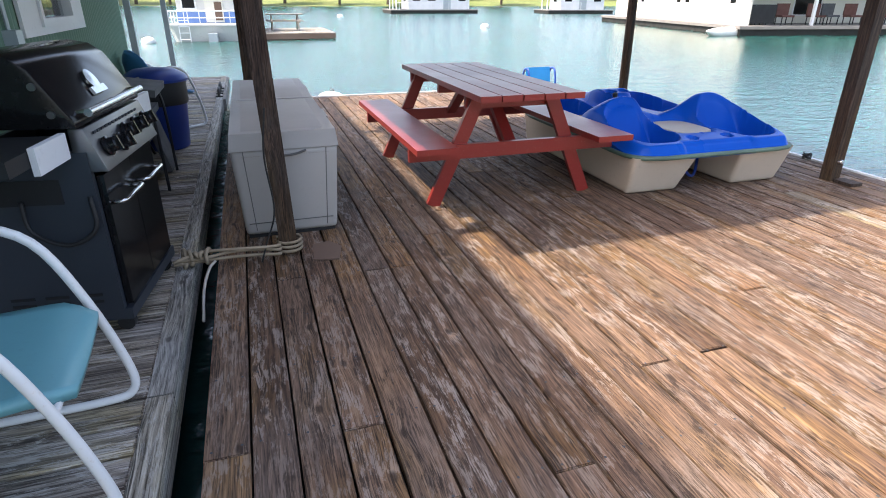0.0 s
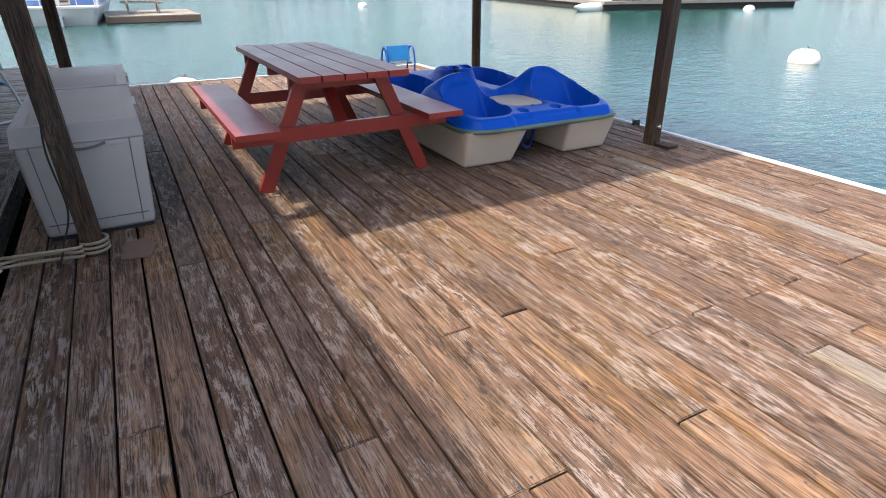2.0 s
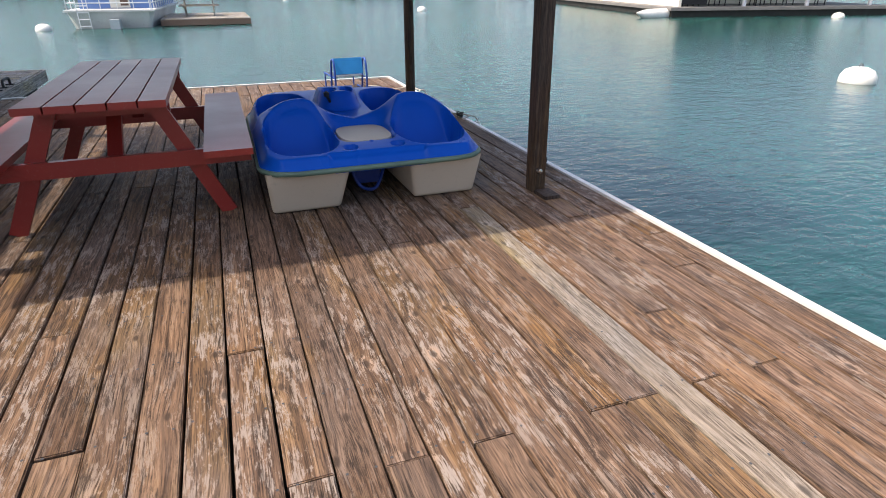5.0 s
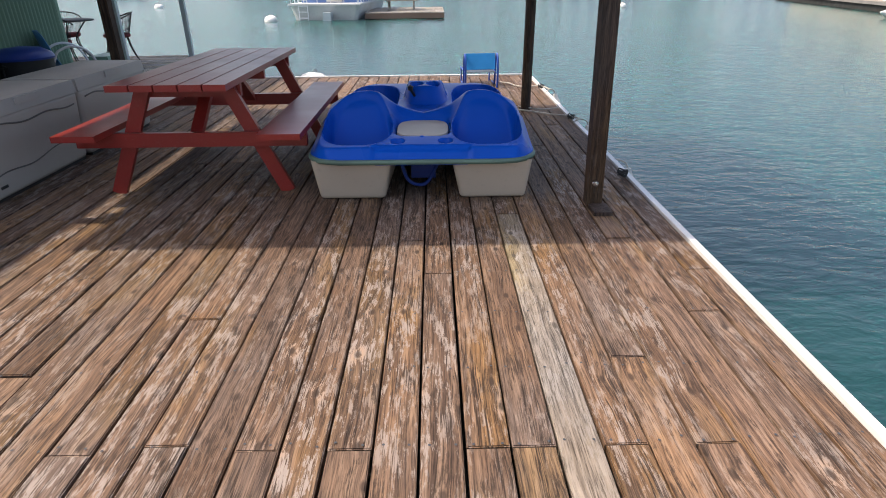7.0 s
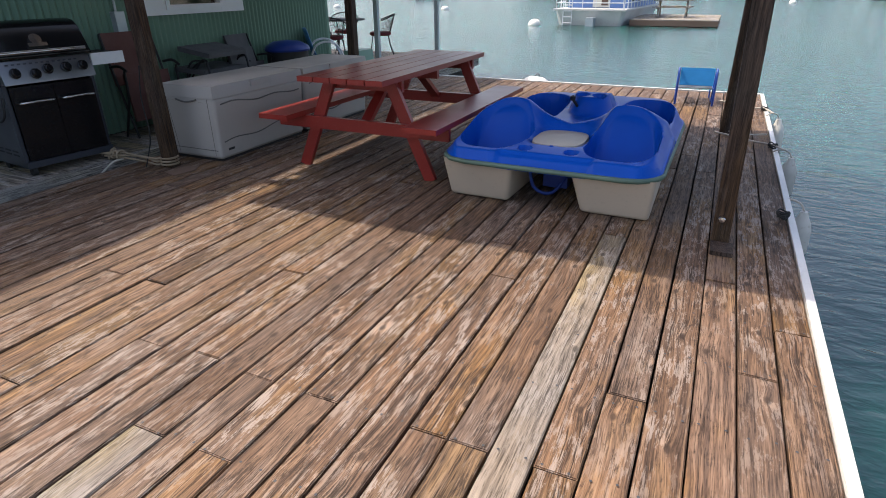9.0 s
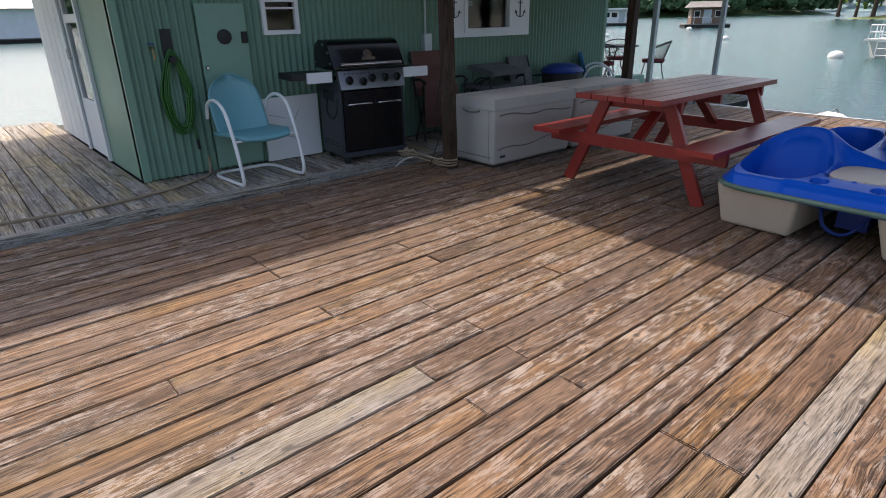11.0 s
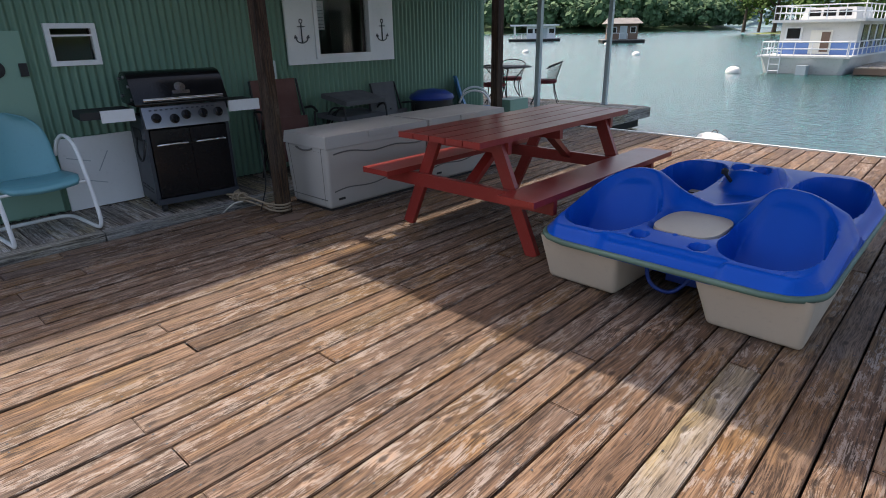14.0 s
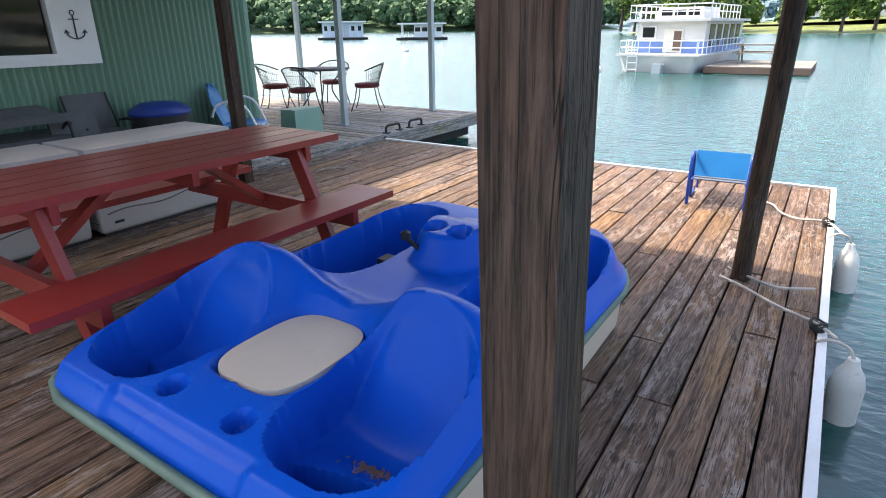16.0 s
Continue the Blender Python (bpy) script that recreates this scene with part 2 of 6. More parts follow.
def make_water():
    n = Nodes("lake_water")
    tc = n.add("TexCoord")
    mp = n.add("Mapping")
    mp.inputs["Scale"].default_value = (0.55, 1.0, 1.0)
    mp.inputs["Rotation"].default_value = (0, 0, radians(-14))
    n.link(tc.outputs["Object"], mp.inputs["Vector"])
    v = mp.outputs[0]
    a = n.noise(v, 2.6, 4, 0.55, 0.5)
    b = n.noise(v, 0.5, 3, 0.5, 0.3)
    c = n.noise(v, 9.0, 3, 0.5, 0.3)
    hgt = n.mix(0.35, n.mix(0.3, a, b), c)
    n.bump(hgt, 0.5, 0.1)
    col = n.ramp(n.noise(v, 0.05, 3), [(0.35, (0.005, 0.046, 0.045)), (0.65, (0.008, 0.062, 0.055))])
    n.bsdf.inputs["IOR"].default_value = 1.55
    n.bsdf.subsurface_method = "BURLEY"
    n.bsdf.inputs["Subsurface Weight"].default_value = 1.0
    n.bsdf.inputs["Subsurface Radius"].default_value = (0.6, 1.0, 1.0)
    n.bsdf.inputs["Subsurface Scale"].default_value = 2.0
    return n.done(col, 0.2)


def make_glass():
    n = Nodes("window_glass")
    n.bsdf.inputs["Transmission Weight"].default_value = 1.0
    n.bsdf.inputs["IOR"].default_value = 1.25
    return n.done((0.75, 0.8, 0.82), 0.02)


def make_leaf(name, a, b):
    n = Nodes(name)
    v = n.coords(shift=False)
    col = n.mix(n.ramp(n.noise(v, 0.25, 3), [(0.35, (0, 0, 0)), (0.65, (1, 1, 1))]), a, b)
    col = n.mix(n.ramp(n.noise(v, 1.7, 2), [(0.4, (0, 0, 0)), (0.7, (0.7, 0.7, 0.7))]), col, tuple(c * 1.5 for c in b))
    return n.done(col, 0.75, spec=0.2)


for key in ("blue", "black", "siding", "hatch"):
    M[key].node_tree.nodes["Principled BSDF"].inputs["Specular IOR Level"].default_value = 0.3
M["blue"].node_tree.nodes["Principled BSDF"].inputs["Specular IOR Level"].default_value = 0.1
M["water"] = make_water()
M["glass"] = make_glass()
M["leaf"] = make_leaf("broadleaf_foliage", (0.04, 0.08, 0.02), (0.09, 0.15, 0.035))
M["leaf_far"] = make_leaf("far_foliage", (0.05, 0.095, 0.05), (0.08, 0.14, 0.065))
# air haze is mixed into this foliage colour: paler and bluer than leaves
M["leaf_haze"] = make_leaf("haze_tinted_foliage", (0.13, 0.2, 0.22), (0.15, 0.23, 0.24))
M["bark"] = paint("tree_bark", (0.09, 0.065, 0.048), 0.9, 0.3, 3, 0.3)
M["bank"] = make_leaf("grass_bank", (0.09, 0.13, 0.035), (0.15, 0.17, 0.06))


# ---- mesh helpers ----
def bevelled(bm, amount, segs=1, angle=35):
    es = [e for e in bm.edges if len(e.link_faces) == 2 and e.calc_face_angle(0) > radians(angle)]
    if es and amount > 0:
        bmesh.ops.bevel(bm, geom=es, offset=amount, segments=segs, affect="EDGES", profile=0.6, clamp_overlap=True)


def box(bm, x0, x1, y0, y1, z0, z1, m=None, bevel=0.0, segs=1, top=None):
    """A box; top=(dx, dy) draws its top face in on each side."""
    t = bmesh.new()
    dx, dy = top if top else (0, 0)
    vs = [t.verts.new(p) for p in ((x0, y0, z0), (x1, y0, z0), (x1, y1, z0), (x0, y1, z0),
                                   (x0 + dx, y0 + dy, z1), (x1 - dx, y0 + dy, z1), (x1 - dx, y1 - dy, z1), (x0 + dx, y1 - dy, z1))]
    for f in ((3, 2, 1, 0), (4, 5, 6, 7), (0, 1, 5, 4), (1, 2, 6, 5), (2, 3, 7, 6), (3, 0, 4, 7)):
        t.faces.new([vs[i] for i in f])
    bevelled(t, bevel, segs)
    join(bm, t, m)


def join(bm, t, m=None):
    if m is not None:
        bmesh.ops.transform(t, matrix=m, verts=t.verts)
    tmp = bpy.data.meshes.new("tmp")
    t.to_mesh(tmp)
    t.free()
    bm.from_mesh(tmp)
    bpy.data.meshes.remove(tmp)


def beam(bm, a, b, w, h, bevel=0.004, up=(0, 0, 1)):
    """A square-cut timber from a to b, w wide and h deep."""
    a, b = Vector(a), Vector(b)
    d = (b - a)
    z = d.normalized()
    x = Vector(up).cross(z)
    if x.length < 1e-3:
        x = Vector((1, 0, 0)).cross(z)
    x.normalize()
    y = z.cross(x)
    m = Matrix((x, y, z)).transposed().to_4x4()
    m.translation = a
    box(bm, -w / 2, w / 2, -h / 2, h / 2, 0, d.length, m, bevel)


def tube(bm, pts, r, segs=8, closed=False):
    """A round tube along points."""
    pts = [Vector(p) for p in pts]
    n = len(pts)
    rings = []
    prev = None
    for i, p in enumerate(pts):
        a = pts[(i - 1) % n] if closed or i else p
        b = pts[(i + 1) % n] if closed or i < n - 1 else p
        t = (b - a).normalized()
        if prev is None:
            u = t.orthogonal().normalized()
        else:
            u = (prev - t * prev.dot(t))
            u = u.normalized() if u.length > 1e-5 else t.orthogonal().normalized()
        prev = u
        w = t.cross(u)
        rad = r(i / max(1, n - 1)) if callable(r) else r
        rings.append([bm.verts.new(p + (u * math.cos(q) + w * math.sin(q)) * rad) for q in (2 * math.pi * k / segs for k in range(segs))])
    for i in range(n if closed else n - 1):
        a, b = rings[i], rings[(i + 1) % n]
        for k in range(segs):
            bm.faces.new((a[k], a[(k + 1) % segs], b[(k + 1) % segs], b[k]))
    if not closed:
        bm.faces.new(rings[0][::-1])
        bm.faces.new(rings[-1])


def curve_pts(pts, per=6):
    """Catmull-Rom points through pts."""
    p = [Vector(q) for q in pts]
    p = [2 * p[0] - p[1]] + p + [2 * p[-1] - p[-2]]
    out = []
    for i in range(1, len(p) - 2):
        for k in range(per):
            t = k / per
            a, b, c, d = p[i - 1], p[i], p[i + 1], p[i + 2]
            out.append(0.5 * ((2 * b) + (c - a) * t + (2 * a - 5 * b + 4 * c - d) * t * t + (3 * b - a - 3 * c + d) * t ** 3))
    return out + [p[-2]]


def lathe(bm, profile, segs=20, m=None):
    """A turned body from (radius, z) pairs."""
    t = bmesh.new()
    rings = [[t.verts.new((r * math.cos(2 * math.pi * k / segs), r * math.sin(2 * math.pi * k / segs), z)) for k in range(segs)] for r, z in profile]
    for a, b in zip(rings, rings[1:]):
        for k in range(segs):
            t.faces.new((a[k], a[(k + 1) % segs], b[(k + 1) % segs], b[k]))
    t.faces.new(rings[0][::-1])
    t.faces.new(rings[-1])
    join(bm, t, m)


def ob_from(bm, name, mat, parent=None, smooth=0, label="", category="", group="", kind="", at=None):
    bmesh.ops.recalc_face_normals(bm, faces=bm.faces)
    me = bpy.data.meshes.new(name)
    bm.to_mesh(me)
    bm.free()
    me.materials.append(M[mat])
    if smooth:
        me.polygons.foreach_set("use_smooth", [True] * len(me.polygons))
        if smooth < 180:
            me.set_sharp_from_angle(angle=radians(smooth))
    ob = new(name, me)
    if parent is not None:
        ob.parent = parent
    if at is not None:
        ob.matrix_basis = at
    return tagged(ob, label, category, group, kind)


def thing(name, label, category, at=None, group="", kind=""):
    e = new(name)
    e.empty_display_size = 0.1
    if at is not None:
        e.matrix_basis = at
    return tagged(e, label, category, group, kind)


def sstep(a, b, x):
    t = min(1.0, max(0.0, (x - a) / (b - a)))
    return t * t * (3 - 2 * t)


# ---- large structure ----
WATER = -0.37
WALL_X, WALL_Y0, WALL_Y1, WALL_TOP = -1.30, 0.80, 7.70, 2.36
BACK_X = -4.95
PORCH_X, PORCH_Y0, PORCH_Y1, PORCH_Z = -0.41, -0.85, 11.68, 0.03
DOCK_X0, DOCK_X1, DOCK_Y0, DOCK_Y1 = -0.298, 4.872, -2.6, 8.96

bm = bmesh.new()
vs = [bm.verts.new(p) for p in ((-3000, -3000, WATER), (3000, -3000, WATER), (3000, 3000, WATER), (-3000, 3000, WATER))]
bm.faces.new(vs)
ob_from(bm, "water", "water", label="rippled blue-green lake water", category="water", kind="structure")

# float frames under the two decks
bm = bmesh.new()
box(bm, DOCK_X0 + 0.03, DOCK_X1 - 0.02, DOCK_Y0 + 0.05, DOCK_Y1 - 0.03, -0.36, -0.11, bevel=0.01)
ob_from(bm, "dock_frame", "dark_under", label="dark wooden float frame under the dock", category="dock frame", kind="structure")
bm = bmesh.new()
box(bm, -5.9, PORCH_X - 0.12, PORCH_Y0 + 0.06, PORCH_Y1 - 0.1, -0.34, -0.02, bevel=0.01)
ob_from(bm, "house_frame", "dark_under", label="dark float frame under the house deck", category="dock frame", kind="structure")
# edge beam of the house deck, in three lengths
edge = thing("edge_beam", "weathered grey edge beam along the house deck", "edge beam", kind="structure")
for y0, y1 in ((PORCH_Y0, 1.95), (1.96, 6.4), (6.41, PORCH_Y1)):
    bm = bmesh.new()
    box(bm, PORCH_X - 0.09, PORCH_X, y0, y1, -0.12, PORCH_Z + 0.004, bevel=0.022, segs=3)
    ob_from(bm, "timber", "beam", edge, 40)
# end fascia of the house deck, beyond the dock
fascia = thing("deck_fascia", "bleached grey fascia boards round the house deck", "fascia", kind="structure")
bm = bmesh.new()
box(bm, PORCH_X + 0.002, PORCH_X + 0.04, DOCK_Y1 + 0.12, PORCH_Y1 + 0.04, -0.16, PORCH_Z - 0.01, bevel=0.005)
ob_from(bm, "board", "beam", fascia)
bm = bmesh.new()
box(bm, -6.0, PORCH_X, PORCH_Y1 + 0.002, PORCH_Y1 + 0.04, -0.16, PORCH_Z - 0.01, bevel=0.005)
ob_from(bm, "board", "beam", fascia)
# white rub strip round the dock
rub = thing("dock_edging", "white vinyl edging strip round the dock", "edging", kind="structure")
bm = bmesh.new()
box(bm, DOCK_X1 + 0.003, DOCK_X1 + 0.043, DOCK_Y0, DOCK_Y1 + 0.05, -0.16, 0.012, bevel=0.012, segs=2)
ob_from(bm, "strip", "white_edge", rub, 40)
bm = bmesh.new()
box(bm, DOCK_X0, DOCK_X1 + 0.002, DOCK_Y1 + 0.003, DOCK_Y1 + 0.05, -0.16, 0.012, bevel=0.012, segs=2)
ob_from(bm, "strip", "white_edge", rub, 40)


def corrugated(bm, y0, y1, z0, z1, x, pitch=0.068, depth=0.015):
    n = max(2, int((y1 - y0) / pitch * 8))
    lo, hi = [], []
    for i in range(n + 1):
        y = y0 + (y1 - y0) * i / n
        dx = depth * math.sin(2 * math.pi * y / pitch)
        lo.append(bm.verts.new((x + dx, y, z0)))
        hi.append(bm.verts.new((x + dx, y, z1)))
    for i in range(n):
        bm.faces.new((lo[i], lo[i + 1], hi[i + 1], hi[i]))


WIN = (4.72, 5.50, 1.22, 1.86)
VENT = (2.124, 2.447, 1.273, 1.545)
wall = thing("wall_front", "green corrugated metal house wall", "wall", kind="structure")
bm = bmesh.new()
for y0, y1, z0, z1 in ((WALL_Y0, VENT[0], 0.04, WALL_TOP), (VENT[1], WIN[0], 0.04, WALL_TOP), (WIN[1], WALL_Y1, 0.04, WALL_TOP),
                       (VENT[0], VENT[1], 0.04, VENT[2]), (VENT[0], VENT[1], VENT[3], WALL_TOP), (WIN[0], WIN[1], 0.04, WIN[2]), (WIN[0], WIN[1], WIN[3], WALL_TOP)):
    corrugated(bm, y0, y1, z0, z1, WALL_X)
ob_from(bm, "sheet", "siding", wall, 180)
bm = bmesh.new()
for y0, y1, z0, z1 in ((WALL_Y0, VENT[0], 0.03, WALL_TOP), (VENT[1], WIN[0], 0.03, WALL_TOP), (WIN[1], WALL_Y1, 0.03, WALL_TOP),
                       (VENT[0], VENT[1], 0.03, VENT[2]), (VENT[0], VENT[1], VENT[3], WALL_TOP), (WIN[0], WIN[1], 0.03, WIN[2]), (WIN[0], WIN[1], WIN[3], WALL_TOP)):
    box(bm, WALL_X - 0.12, WALL_X - 0.016, y0, y1, z0, z1)
ob_from(bm, "backing", "interior", wall)
for y in (WALL_Y0 + 0.0, WALL_Y1 - 0.05):
    bm = bmesh.new()
    box(bm, WALL_X - 0.02, WALL_X + 0.018, y - 0.008, y + 0.055, 0.035, WALL_TOP, bevel=0.004)
    ob_from(bm, "corner_trim", "green_flat", wall)
# lower corrugated patch under the hose
bm = bmesh.new()
corrugated(bm, 0.86, 1.46, 0.05, 0.27, WALL_X + 0.008)
ob_from(bm, "patch_sheet", "siding", wall, 180)

# side wall with its door opening, at the near end
DOOR = (-3.28, -2.50)
side = thing("wall_side", "flat green painted side wall of the house", "wall", kind="structure")
bm = bmesh.new()
box(bm, DOOR[1], WALL_X - 0.021, WALL_Y0, WALL_Y0 + 0.1, 0.03, WALL_TOP)
box(bm, DOOR[0], DOOR[1], WALL_Y0, WALL_Y0 + 0.1, 2.08, WALL_TOP)
box(bm, BACK_X, DOOR[0], WALL_Y0, WALL_Y0 + 0.1, 0.03, WALL_TOP)
ob_from(bm, "panel", "green_flat", side)
bm = bmesh.new()
for x in range(5):
    box(bm, BACK_X + 0.02 + x * 0.33, BACK_X + 0.33 + x * 0.33, WALL_Y0 - 0.02, WALL_Y0 - 0.003, 0.05, 2.3, bevel=0.006)
ob_from(bm, "board", "white", side)
bm = bmesh.new()
box(bm, BACK_X, BACK_X + 0.1, WALL_Y0 + 0.1, WALL_Y1, 0.03, WALL_TOP)
ob_from(bm, "wall_back", "green_flat", label="green back wall of the house", category="wall", kind="structure")
bm = bmesh.new()
box(bm, BACK_X + 0.1, WALL_X - 0.121, WALL_Y1 - 0.1, WALL_Y1, 0.03, WALL_TOP)
ob_from(bm, "wall_end", "green_flat", label="green end wall of the house by the porch", category="wall", kind="structure")

door = thing("door_1", "white storm door with dark glass panes", "door", kind="structure")
bm = bmesh.new()
d0, d1 = DOOR
for a in ((d0, d0 + 0.1, 0.05, 2.06), (d1 - 0.1, d1, 0.05, 2.06), (d0 + 0.1, d1 - 0.1, 1.96, 2.06), (d0 + 0.1, d1 - 0.1, 0.05, 0.62), (d0 + 0.1, d1 - 0.1, 1.38, 1.46)):
    box(bm, a[0], a[1], WALL_Y0 - 0.01, WALL_Y0 + 0.03, a[2], a[3], bevel=0.004)
ob_from(bm, "frame", "white", door)
bm = bmesh.new()
box(bm, d0 + 0.1, d1 - 0.1, WALL_Y0 + 0.006, WALL_Y0 + 0.014, 0.62, 1.96)
ob_from(bm, "pane", "glass", door)
bm = bmesh.new()
box(bm, d0 - 0.09, d0 - 0.002, WALL_Y0 - 0.04, WALL_Y0 - 0.021, 0.04, 2.16, bevel=0.005)
box(bm, d1 + 0.002, d1 + 0.07, WALL_Y0 - 0.035, WALL_Y0 - 0.002, 0.04, 2.16, bevel=0.005)
ob_from(bm, "casing", "white", door)
bm = bmesh.new()
tube(bm, [(d0 + 0.05, WALL_Y0 - 0.012, 1.02), (d0 + 0.05, WALL_Y0 - 0.05, 1.02), (d0 + 0.05, WALL_Y0 - 0.05, 1.12)], 0.009)
ob_from(bm, "handle", "chrome", door, 40)

# roof over house and porch, and the flat roof on posts over the dock
bm = bmesh.new()
box(bm, -6.2, -0.57, PORCH_Y0 - 0.4, PORCH_Y1 + 0.35, WALL_TOP, WALL_TOP + 0.1)
ob_from(bm, "ceiling", "shingle_wood", label="boarded soffit over house and porch", category="ceiling", kind="structure")
roof = thing("roof_house", "low house roof with a white metal edge", "roof", kind="structure")
bm = bmesh.new()
box(bm, -6.2, -0.57, PORCH_Y0 - 0.4, PORCH_Y1 + 0.35, WALL_TOP + 0.102, WALL_TOP + 0.2)
ob_from(bm, "deck", "roofgrey", roof)
bm = bmesh.new()
box(bm, -0.568, -0.54, PORCH_Y0 - 0.4, PORCH_Y1 + 0.38, WALL_TOP - 0.03, WALL_TOP + 0.21)
box(bm, -6.2, -0.57, PORCH_Y1 + 0.352, PORCH_Y1 + 0.38, WALL_TOP - 0.03, WALL_TOP + 0.21)
ob_from(bm, "edge", "white", roof)
CAN = (-0.30, 4.95, 2.80, 6.68, 2.50)
canopy = thing("roof_dock", "flat timber roof on posts over the dock", "roof", kind="structure")
bm = bmesh.new()
box(bm, CAN[0], CAN[1], CAN[2], CAN[3], CAN[4], CAN[4] + 0.12)
ob_from(bm, "deck", "shingle_wood", canopy)
bm = bmesh.new()
for y in (3.33, 6.35):
    box(bm, CAN[0] + 0.03, CAN[1] - 0.03, y - 0.05, y + 0.05, CAN[4] - 0.19, CAN[4] - 0.002)
ob_from(bm, "beam", "post", canopy)


def post_at(name, x, y, w, d, z0, z1, mat, label, round_=False, lean=(0, 0)):
    bm = bmesh.new()
    if round_:
        tube(bm, [(lean[0] * z1 * t, lean[1] * z1 * t, z0 + (z1 - z0) * t) for t in (0, 0.25, 0.5, 0.75, 1)], w / 2, 14)
    else:
        box(bm, -w / 2, w / 2, -d / 2, d / 2, z0, z1, None, 0.008, 2)
        for v in bm.verts:
            v.co.x += lean[0] * v.co.z
            v.co.y += lean[1] * v.co.z
    return ob_from(bm, name, mat, None, 40, label, "post", at=pose(x, y, 0), group="posts", kind="structure")


post_at("post_1", 4.474, 3.40, 0.1, 0.1, 0.0, 2.31, "post_grey", "square weathered grey-brown timber roof post", False, (-0.024, -0.013))
post_at("post_2", 4.462, 6.40, 0.11, 0.11, 0.0, 2.31, "post", "dark brown round roof post on the dock", True, (0.006, 0.02))
post_at("post_3", 0.10, 3.235, 0.10, 0.10, 0.0, 2.31, "post", "dark brown timber roof post tied with rope", False, (-0.039, 0.007))
post_at("post_4", -0.015, 6.392, 0.10, 0.10, 0.0, 2.31, "post", "dark brown timber roof post behind the boxes")
for i, (x, y) in enumerate(((-1.485, 9.468), (-1.25, 11.52), (-4.5, 11.52))):
    bm = bmesh.new()
    box(bm, -0.04, 0.04, -0.04, 0.04, PORCH_Z, WALL_TOP, None, 0.006, 2)
    box(bm, -0.06, 0.06, -0.06, 0.06, PORCH_Z, PORCH_Z + 0.02, None, 0.004)
    if y > 10:
        sgn = 1 if x < -2 else -1
        beam(bm, (0, 0, WALL_TOP - 0.42), (sgn * 0.42, 0, WALL_TOP - 0.02), 0.05, 0.05)
    ob_from(bm, "porch_post", "steelpost", None, 40, "pale grey painted porch post with brace", "post", at=pose(x, y, 0), group="porch posts", kind="structure")
bm = bmesh.new()
box(bm, -0.05, 0.05, -0.05, 0.05, PORCH_Z, WALL_TOP, None, 0.006, 2)
side_post = ob_from(bm, "porch_post", "lightblue", None, 40, "pale blue-white painted post at the deck corner", "post", at=pose(-1.28, -0.70, 0), group="porch posts", kind="structure")
copy_thing(side_post, pose(-3.9, -0.74, 0))


# ---- things on the dock ----
def picnic_table():
    t = thing("picnic_table", "red painted wooden picnic table with attached benches", "picnic table", pose(1.75, 4.48, 0))
    half, H = 1.02, 0.80
    w = 0.152
    for i in range(5):
        bm = bmesh.new()
        x = (i - 2) * w
        box(bm, x - w / 2 + 0.005, x + w / 2 - 0.005, -half, half, H - 0.04, H, None, 0.006, 2)
        ob_from(bm, "plank", "red", t)
    for s in (-1, 1):
        bm = bmesh.new()
        box(bm, s * 0.66 - 0.14, s * 0.66 + 0.14, -half, half, 0.445, 0.485, None, 0.007, 2)
        ob_from(bm, "bench_plank", "red", t, label="red painted bench plank")
    for y in (-0.72, 0.72):
        bm = bmesh.new()
        box(bm, -0.36, 0.36, y + 0.022, y + 0.06, H - 0.13, H - 0.042, None, 0.004)
        ob_from(bm, "top_rail", "red", t)
        bm = bmesh.new()
        box(bm, -0.79, 0.79, y - 0.062, y - 0.022, 0.345, 0.443, None, 0.004)
        ob_from(bm, "bench_rail", "red", t)
        for s in (-1, 1):
            bm = bmesh.new()
            beam(bm, (s * 0.61, y + 0.0, 0.0), (s * 0.27, y + 0.0, H - 0.044), 0.04, 0.095, 0.003, up=(1, 0, 0))
            ob_from(bm, "leg", "red", t)
        bm = bmesh.new()
        k = 1 if y < 0 else -1
        beam(bm, (0, y + 0.03 * k, 0.39), (0, y + 0.5 * k, H - 0.06), 0.085, 0.04, 0.003)
        ob_from(bm, "brace", "red", t)
    bm = bmesh.new()
    box(bm, -0.34, 0.34, -0.02, 0.02, H - 0.12, H - 0.042, None, 0.004)
    ob_from(bm, "cleat", "red", t)
    return t


picnic_table()

BL, BW = 2.22, 0.755


def boat_half_width(y):
    d = min(y, BL - y)
    r = 0.22 if y < BL / 2 else 0.5
    if d >= r:
        return BW
    if y < BL / 2:
        return BW - r + math.sqrt(max(0.0, r * r - (r - d) ** 2)) * 1.0
    return BW - 0.42 + 0.42 * math.sqrt(max(0.0, 1 - ((r - d) / r) ** 2))


def well(x, y, cx, cy, rx, ry, p=2.6, edge=0.22):
    d = (abs((x - cx) / rx) ** p + abs((y - cy) / ry) ** p) ** (1 / p)
    return 1 - sstep(1 - edge, 1.0 + 0.02, d)


